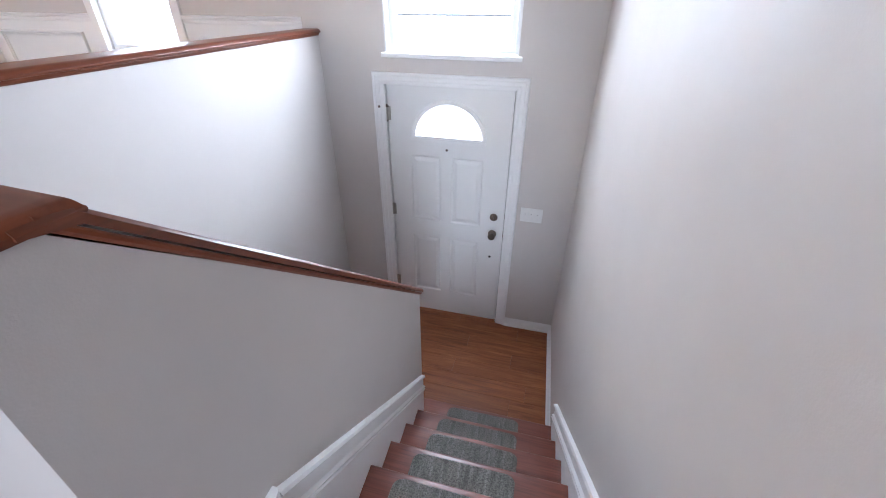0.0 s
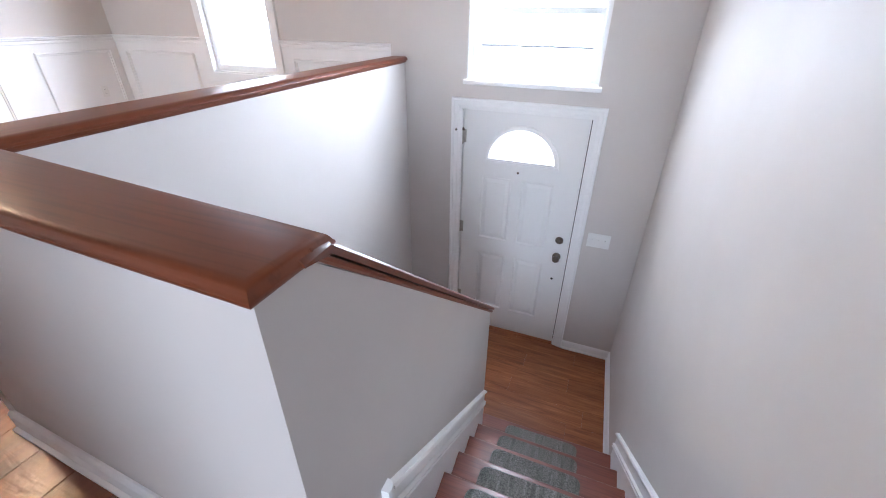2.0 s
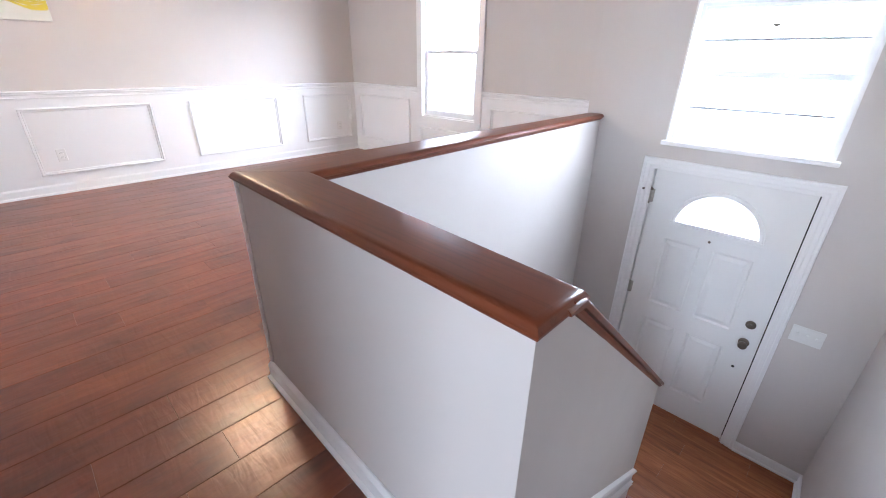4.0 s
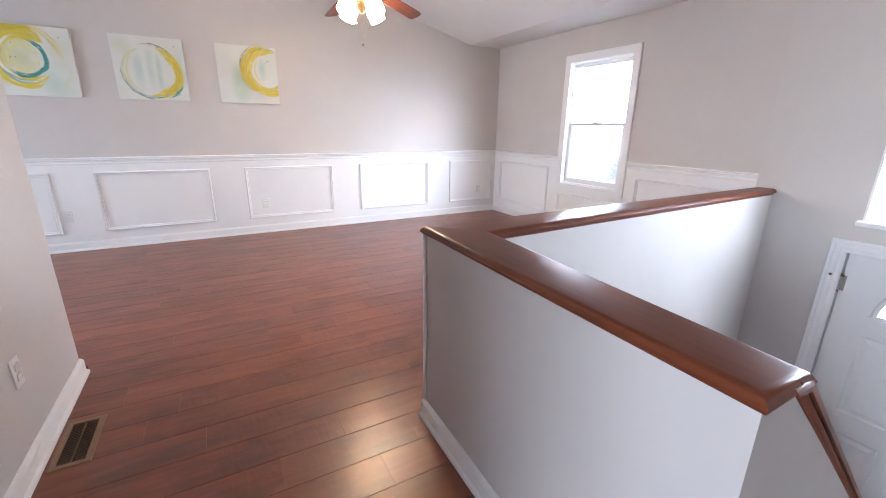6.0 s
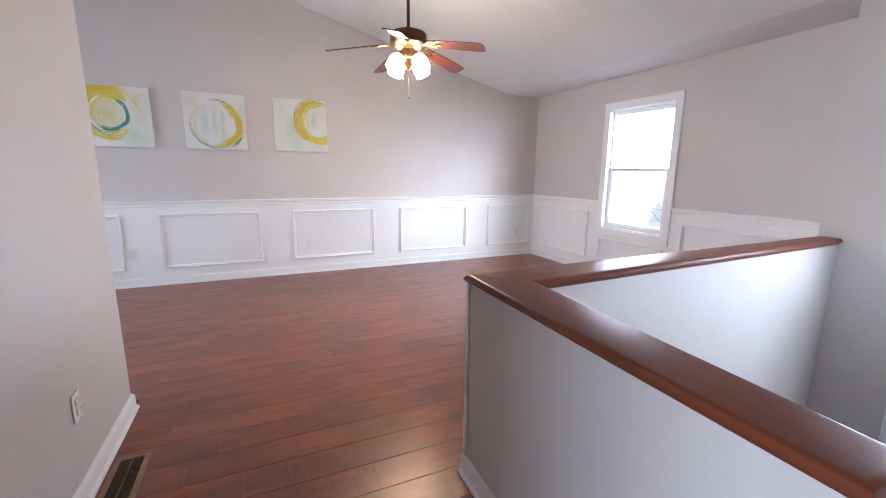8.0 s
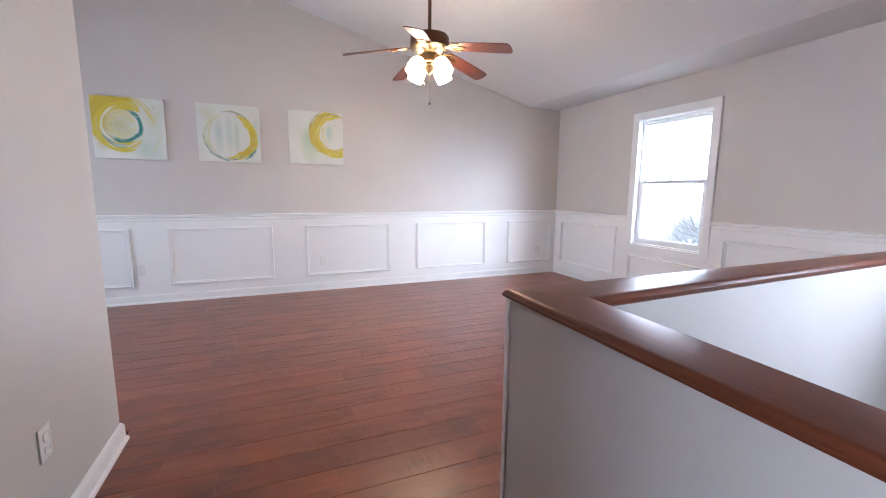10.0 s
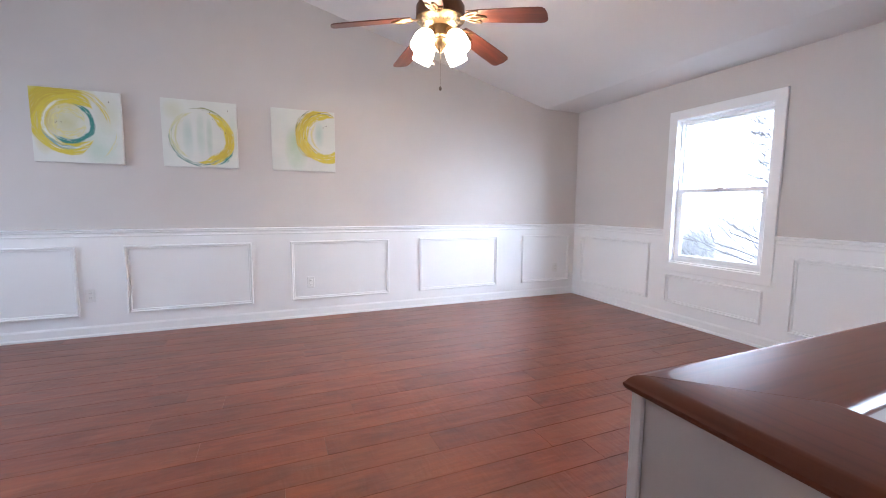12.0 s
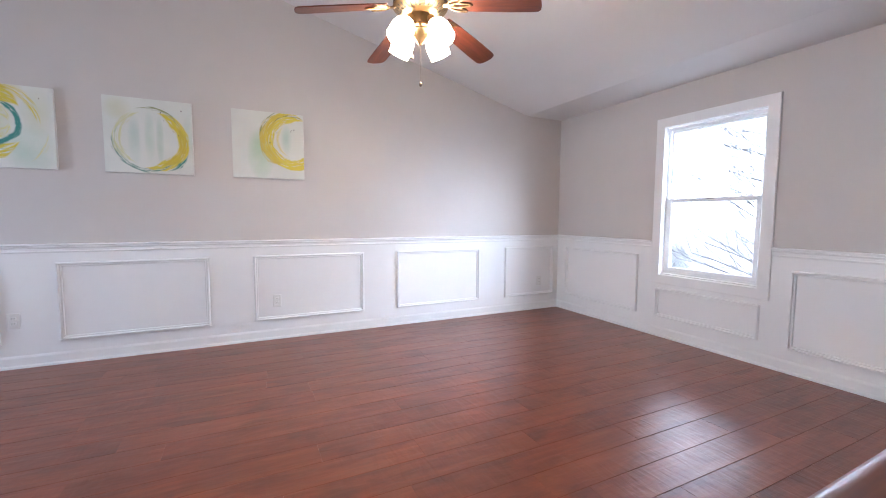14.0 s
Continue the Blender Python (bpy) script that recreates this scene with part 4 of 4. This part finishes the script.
YEL, GOLD, TEAL, PALE = (0.62, 0.51, 0.045), (0.55, 0.42, 0.045), (0.045, 0.23, 0.20), (0.62, 0.58, 0.26)
GRND = (0.71, 0.725, 0.685)
CANVAS = [
    (canvas_material("painting_teal_ring", GRND,
                     [(-0.055, 0.025, 0.205, 0.058, 35, 322, YEL, 0.4), (-0.08, 0.05, 0.245, 0.055, 55, 200, GOLD, 0.4), (-0.05, 0.02, 0.27, 0.030, -10, 90, YEL, 0.8), (-0.04, -0.02, 0.30, 0.02, -60, 10, PALE, 1.0),
                      (-0.06, 0.03, 0.105, 0.035, 0, 359, PALE, 0.75), (-0.05, 0.03, 0.152, 0.023, -145, 85, TEAL, 0.3), (-0.05, 0.02, 0.190, 0.022, 190, 300, (0.22, 0.36, 0.38), 0.4),
                      (-0.05, 0.03, 0.175, 0.016, 90, 260, (0.70, 0.72, 0.66), 0.3), (-0.05, 0.035, 0.205, 0.012, 230, 330, (0.72, 0.76, 0.72), 0.4)],
                     [(-0.12, 0.25, 0.27, 0.13, YEL, 1.2), (-0.22, 0.05, 0.10, 0.30, GOLD, 0.8), (-0.06, 0.03, 0.15, 0.15, (0.55, 0.54, 0.28), 0.7), (0.16, -0.16, 0.16, 0.20, (0.50, 0.62, 0.52), 0.7), (0.20, 0.12, 0.10, 0.20, (0.60, 0.62, 0.46), 0.5)]), -1.914),
    (canvas_material("painting_yellow_arc", GRND,
                     [(0.01, -0.03, 0.225, 0.045, -105, 80, YEL, 0.35), (0.02, -0.03, 0.215, 0.035, -80, 40, GOLD, 0.5), (0.0, -0.03, 0.245, 0.020, 165, 320, (0.16, 0.28, 0.24), 0.7), (0.02, -0.05, 0.250, 0.030, -70, -15, TEAL, 0.35),
                      (0.0, -0.02, 0.245, 0.016, 15, 120, (0.25, 0.28, 0.12), 0.75), (-0.01, -0.02, 0.21, 0.035, 100, 250, (0.58, 0.58, 0.34), 0.75), (-0.01, -0.03, 0.225, 0.014, 140, 230, (0.30, 0.42, 0.30), 0.8)],
                     [(-0.10, -0.04, 0.05, 0.22, (0.46, 0.58, 0.54), 0.6), (0.0, 0.0, 0.04, 0.22, (0.48, 0.60, 0.52), 0.6), (0.07, -0.02, 0.03, 0.2, (0.46, 0.56, 0.48), 0.7), (-0.05, 0.0, 0.025, 0.18, (0.70, 0.72, 0.70), 0.7), (0.27, 0.0, 0.05, 0.2, (0.52, 0.62, 0.56), 0.7), (-0.2, 0.2, 0.1, 0.1, (0.60, 0.60, 0.42), 0.5)]), -1.026),
    (canvas_material("painting_half_ring", GRND,
                     [(0.205, 0.05, 0.215, 0.056, 60, 335, YEL, 0.4), (0.19, 0.05, 0.235, 0.045, 100, 260, GOLD, 0.5), (0.20, 0.07, 0.205, 0.012, 55, 150, (0.12, 0.15, 0.08), 0.6), (0.19, 0.06, 0.265, 0.016, 105, 190, (0.20, 0.26, 0.12), 0.7),
                      (0.22, 0.06, 0.150, 0.014, 120, 260, (0.66, 0.60, 0.30), 0.5)],
                     [(-0.07, -0.08, 0.12, 0.24, (0.42, 0.58, 0.40), 0.8), (0.15, 0.06, 0.05, 0.14, (0.44, 0.58, 0.52), 0.7), (0.24, 0.06, 0.09, 0.14, (0.68, 0.69, 0.64), 0.6)]), -0.129),
]
M_CANVAS = plain("raw_canvas_edge", (0.72, 0.72, 0.70), 0.8, 0.0, 0.05, 200.0, 0.4)
PLABEL = ["square abstract canvas with yellow and teal rings", "square abstract canvas with a yellow ring", "square abstract canvas with a yellow half ring"]
random.seed(4)
for (cm, cy), lab in zip(CANVAS, PLABEL):
    root = thing("painting", lab, "painting", "row of paintings", at=(XW + 0.003, cy, 1.805))
    bm = boxed(0, 0.034, -0.301, 0.301, -0.298, 0.298, 0.003, 2)
    part("stretcher", bm, M_CANVAS, root)
    bm = boxed(0.0345, 0.0360, -0.2985, 0.2985, -0.2955, 0.2955)
    face = part("canvas", bm, cm, root)
    bm = bmesh.new()
    for _ in range(5):
        y, z, r = random.uniform(-0.22, 0.26), random.uniform(0.0, 0.27), random.uniform(0.002, 0.005)
        bmesh.ops.create_icosphere(bm, subdivisions=1, radius=r, matrix=Matrix.Translation((0.036, y, z)) @ Matrix.Diagonal((0.25, 1, 1.5, 1)))
    part("paint_spatter", bm, M_DARKMETAL, root, "dark paint spatter")["kind"] = "stuff"

# ---- outlets, switches, floor vent ----


def outlet(at, turn, gangs=1, switch=False, slots=True):
    root = thing("light_switch" if switch else "outlet", "white triple light switch plate by the door" if switch else "white duplex outlet with a plastic cover plate", "switch" if switch else "outlet", "" if switch else "wall outlets")
    w = 0.072 + 0.046 * (gangs - 1)
    bm = boxed(-w / 2, w / 2, -0.006, 0, -0.058, 0.058, 0.003, 2)
    part("cover_plate", bm, M_PLATE, root)
    for g in range(gangs):
        x = (g - (gangs - 1) / 2) * 0.046
        if switch:
            part("toggle", boxed(x - 0.005, x + 0.005, -0.018, -0.006, -0.002, 0.012, 0.002), M_PLATE, root)
            continue
        for dz in (-0.020, 0.020):
            sock = part("socket", boxed(x - 0.017, x + 0.017, -0.009, -0.006, dz - 0.014, dz + 0.014, 0.004, 2), M_PLATE, root)
            for dx in (-0.007, 0.007) if slots else ():
                part("slot", boxed(x + dx - 0.001, x + dx + 0.001, -0.0096, -0.0088, dz - 0.002, dz + 0.007), M_SLOT, sock)
    root.matrix_world = Matrix.Translation(at) @ Matrix.Rotation(radians(turn), 4, "Z")
    return root


for y in (-1.935, -0.095, 3.01):
    outlet((XW + 0.0065, y, 0.365), 90)
outlet((-2.49, YH + 0.0005, 0.385), 180, 1, False, False)
outlet((-0.353, YD - 0.0005, -0.318), 0, 3, True)

VENT = thing("floor_vent", "brown metal floor register set in the planks", "floor vent", at=(-2.525, -1.235, 0.0))
bm = bmesh.new()
ring_frame(bm, (-0.155, -0.068, 0), (1, 0, 0), (0, 1, 0), (0, 0, 1), 0.31, 0.136, [(0, 0), (0.003, 0.006), (0.022, 0.007), (0.024, 0.001), (0.024, 0)])
part("vent_frame", bm, M_VENT, VENT)
# no hollow here: a thin black sheet stands for the duct's shade
part("duct", boxed(-0.131, 0.131, -0.044, 0.044, 0.0005, 0.0012), M_SLOT, VENT, "black sheet in place of the shaded duct opening")
for i in range(23):
    x = -0.126 + i * 0.252 / 22
    part("louver", boxed(x - 0.0022, x + 0.0022, -0.044, 0.044, 0.0014, 0.0055), M_LOUVER, VENT)
part("louver_bar", boxed(-0.131, 0.131, -0.003, 0.003, 0.002, 0.006), M_LOUVER, VENT)

# ---- outdoors ----
M_SNOW = plain("frosty_pale_lawn", (0.72, 0.74, 0.72), 0.9, 0.0, 0.12, 0.8, 0.3)
M_BARK = plain("grey_bark", (0.24, 0.23, 0.225), 0.9, 0.0, 0.3, 25.0, 0.6)
M_TWIG = plain("frosted_twigs", (0.62, 0.62, 0.62), 0.9, 0.0, 0.25, 12.0, 0.3)
M_HAZE = glow("overcast_sky_glow", (0.84, 0.92, 1.0), 10.0)
bm = bmesh.new()
for x0, x1, y0, y1 in ((-400, 400, 3.0, 400), (-400, 400, -400, -4.6), (-400, -6.1, -4.6, 3.0), (2.8, 400, -4.6, 3.0)):
    bm.faces.new([bm.verts.new(p) for p in ((x0, y0, -1.62), (x1, y0, -1.62), (x1, y1, -1.62), (x0, y1, -1.62))])
structure("ground", bm, M_SNOW, "pale frosty lawn outside", "ground")
bm = bmesh.new()
n = 40
ring = [(150 * math.cos(math.pi * i / n), 150 * math.sin(math.pi * i / n)) for i in range(n + 1)]
lo = [bm.verts.new((x, y, -2)) for x, y in ring]
hi = [bm.verts.new((x, y, 75)) for x, y in ring]
for i in range(n):
    bm.faces.new((lo[i], lo[i + 1], hi[i + 1], hi[i]))
structure("backdrop", bm, M_HAZE, "white overcast sky", "sky")


def bare_tree(at, seed):
    """A leafless tree: tapered trunk, long limbs that fork into fine twigs."""
    rnd = random.Random(seed)
    root = thing("bare_tree", "leafless grey tree on the lawn outside the window", "tree", at=at)
    trunk_bm, crown_bm = bmesh.new(), bmesh.new()
    p, r = Vector((0, 0, -0.1)), 0.13
    limbs = []
    for s in range(12):
        q = p + Vector((rnd.uniform(-0.06, 0.06), rnd.uniform(-0.06, 0.06), 0.5))
        tube(trunk_bm, p, q, r, r * 0.92, 9)
        p, r = q, r * 0.92
        if s > 0:
            limbs += [(q.copy(), r * 0.5, rnd.uniform(0, 2 * math.pi)), (q.copy(), r * 0.42, math.pi + rnd.uniform(-0.7, 0.3)), (q.copy(), r * 0.42, math.pi + rnd.uniform(-0.2, 0.8))]

    def grow(p, d, length, r, level):
        n = 6 if level == 0 else 4
        for s in range(n):
            q = p + d * (length / n)
            tube(crown_bm, p, q, r, r * 0.84, 5 if level == 0 else 3)
            p, r = q, max(0.004, r * 0.85)
            d = (d + Vector((rnd.uniform(-1, 1), rnd.uniform(-1, 1), rnd.uniform(-0.4, 0.8))) * 0.17).normalized()
            for k in range(0 if s == 0 or level > 2 else 2 if level < 2 else 1):
                side = Vector((rnd.uniform(-1, 1), rnd.uniform(-1, 1), rnd.uniform(-0.3, 0.9))).normalized()
                grow(p, (d * 0.8 + side * 0.6).normalized(), length * rnd.uniform(0.3, 0.55), r * 0.58, level + 1)

    for q, r, a in limbs:
        grow(q, Vector((math.cos(a), math.sin(a), rnd.uniform(0.25, 0.8))).normalized(), rnd.uniform(2.2, 3.2), max(r * 0.75, 0.024), 0)
    part("trunk", trunk_bm, M_BARK, root)
    part("crown", crown_bm, M_BARK, root)


bare_tree((-6.5, 11.2, -1.62), 5)
rnd = random.Random(8)
SHRUB = thing("shrub", "twiggy frosted shrub on the lawn", "shrub", at=(-15.4, 19.0, -1.62))
bm = bmesh.new()
for i in range(1500):
    th, ph = rnd.uniform(0, 2 * math.pi), rnd.uniform(0.05, 1.5)
    d = Vector((math.cos(th) * math.sin(ph), math.sin(th) * math.sin(ph), math.cos(ph)))
    a = d * rnd.uniform(0.45, 1.0)
    b = d * rnd.uniform(1.0, 1.4) + Vector((rnd.uniform(-0.3, 0.3), rnd.uniform(-0.3, 0.3), rnd.uniform(-0.2, 0.2)))
    tube(bm, Vector((a.x, a.y, a.z * 1.2)), Vector((b.x, b.y, max(0, b.z * 1.25))), 0.011, 0.005, 3)
part("twigs", bm, M_TWIG, SHRUB)
bm = bmesh.new()
for i in range(6):
    tube(bm, (0, 0, -0.05), (math.cos(i) * 0.5, math.sin(i * 1.7) * 0.5, 0.7), 0.05, 0.03, 6)
part("stems", bm, M_BARK, SHRUB)

# ---- floor planks (last: many small pieces) ----
MESHES = {}


def plank(parent, material, x0, x1, y0, y1, z, h=0.006, bev=0.0017):
    key = (material.name, round(x1 - x0, 3), round(y1 - y0, 3))
    if key not in MESHES:
        w, l = (x1 - x0) / 2, (y1 - y0) / 2
        sx, sy = (1.0, 0.35) if l > w else (0.35, 1.0)
        me = bpy.data.meshes.new("plank")
        ring_ = lambda i, zz: [(-w + i * sx, -l + i * sy, zz), (w - i * sx, -l + i * sy, zz), (w - i * sx, l - i * sy, zz), (-w + i * sx, l - i * sy, zz)]
        vs = ring_(0, -h) + ring_(0, -bev) + ring_(bev, 0)
        fs = [(8, 9, 10, 11)]
        for lev in (0, 4):
            for i in range(4):
                j = (i + 1) % 4
                fs.append((lev + i, lev + j, lev + 4 + j, lev + 4 + i))
        me.from_pydata(vs, [], fs)
        me.materials.append(material)
        MESHES[key] = me
    ob = new("plank", MESHES[key])
    ob.parent = parent
    ob.location = ((x0 + x1) / 2, (y0 + y1) / 2, z)
    return ob


rnd = random.Random(21)
PW, PL, GAP = 0.1691, 1.22, 0.0003
x = -2.041 - 23 * PW
while x < -0.06:
    x1 = min(x + PW, -0.056)
    lo_y = YB if x1 < XH + 0.05 else YH + 0.003
    hi_y = YF - 0.008 if x1 < -2.03 else 0.10 if x < -2.03 else (0.125 if x1 < -0.79 else Y0 - 0.06)
    y = lo_y - rnd.uniform(0.1, 1.0)
    if abs(x + 2.041 - PW) < 0.01:
        y = -0.156 - PL
    while y < hi_y:
        a, b = max(y, lo_y), min(y + PL, hi_y)
        if b - a > 0.02:
            plank(FLOOR, M_FLOOR, x + GAP, x1 - GAP, a, b, 0.0)
        y += PL
    if x < -2.03 < x1:
        for a, b in ((0.10, 0.92), (0.92, 2.14), (2.14, YD)):
            plank(FLOOR, M_FLOOR, x + GAP, -1.985, a + GAP, b - GAP, 0.0)
    x = x1
bm = boxed(-0.056, XB, YH, 0.0, -0.005, 0.0)
part("plank", bm, M_FLOOR, FLOOR)
bm = boxed(XH + 0.121, XB, YB, YH - 0.12, -0.005, 0.0)
part("plank", bm, M_FLOOR, FLOOR)
y = 1.672
while y < YD + 0.02:
    y1 = min(y + 0.150, YD + 0.022)
    x = -1.93 - rnd.uniform(0.1, 0.8)
    while x < XR:
        a, b = max(x, -1.93), min(x + 0.92, XR - 0.001)
        if b - a > 0.02:
            plank(LANDING, M_LAND, a + GAP, b - GAP, y + GAP, y1 - GAP, ZL, 0.005, 0.0015)
        x += 0.92
    y = y1
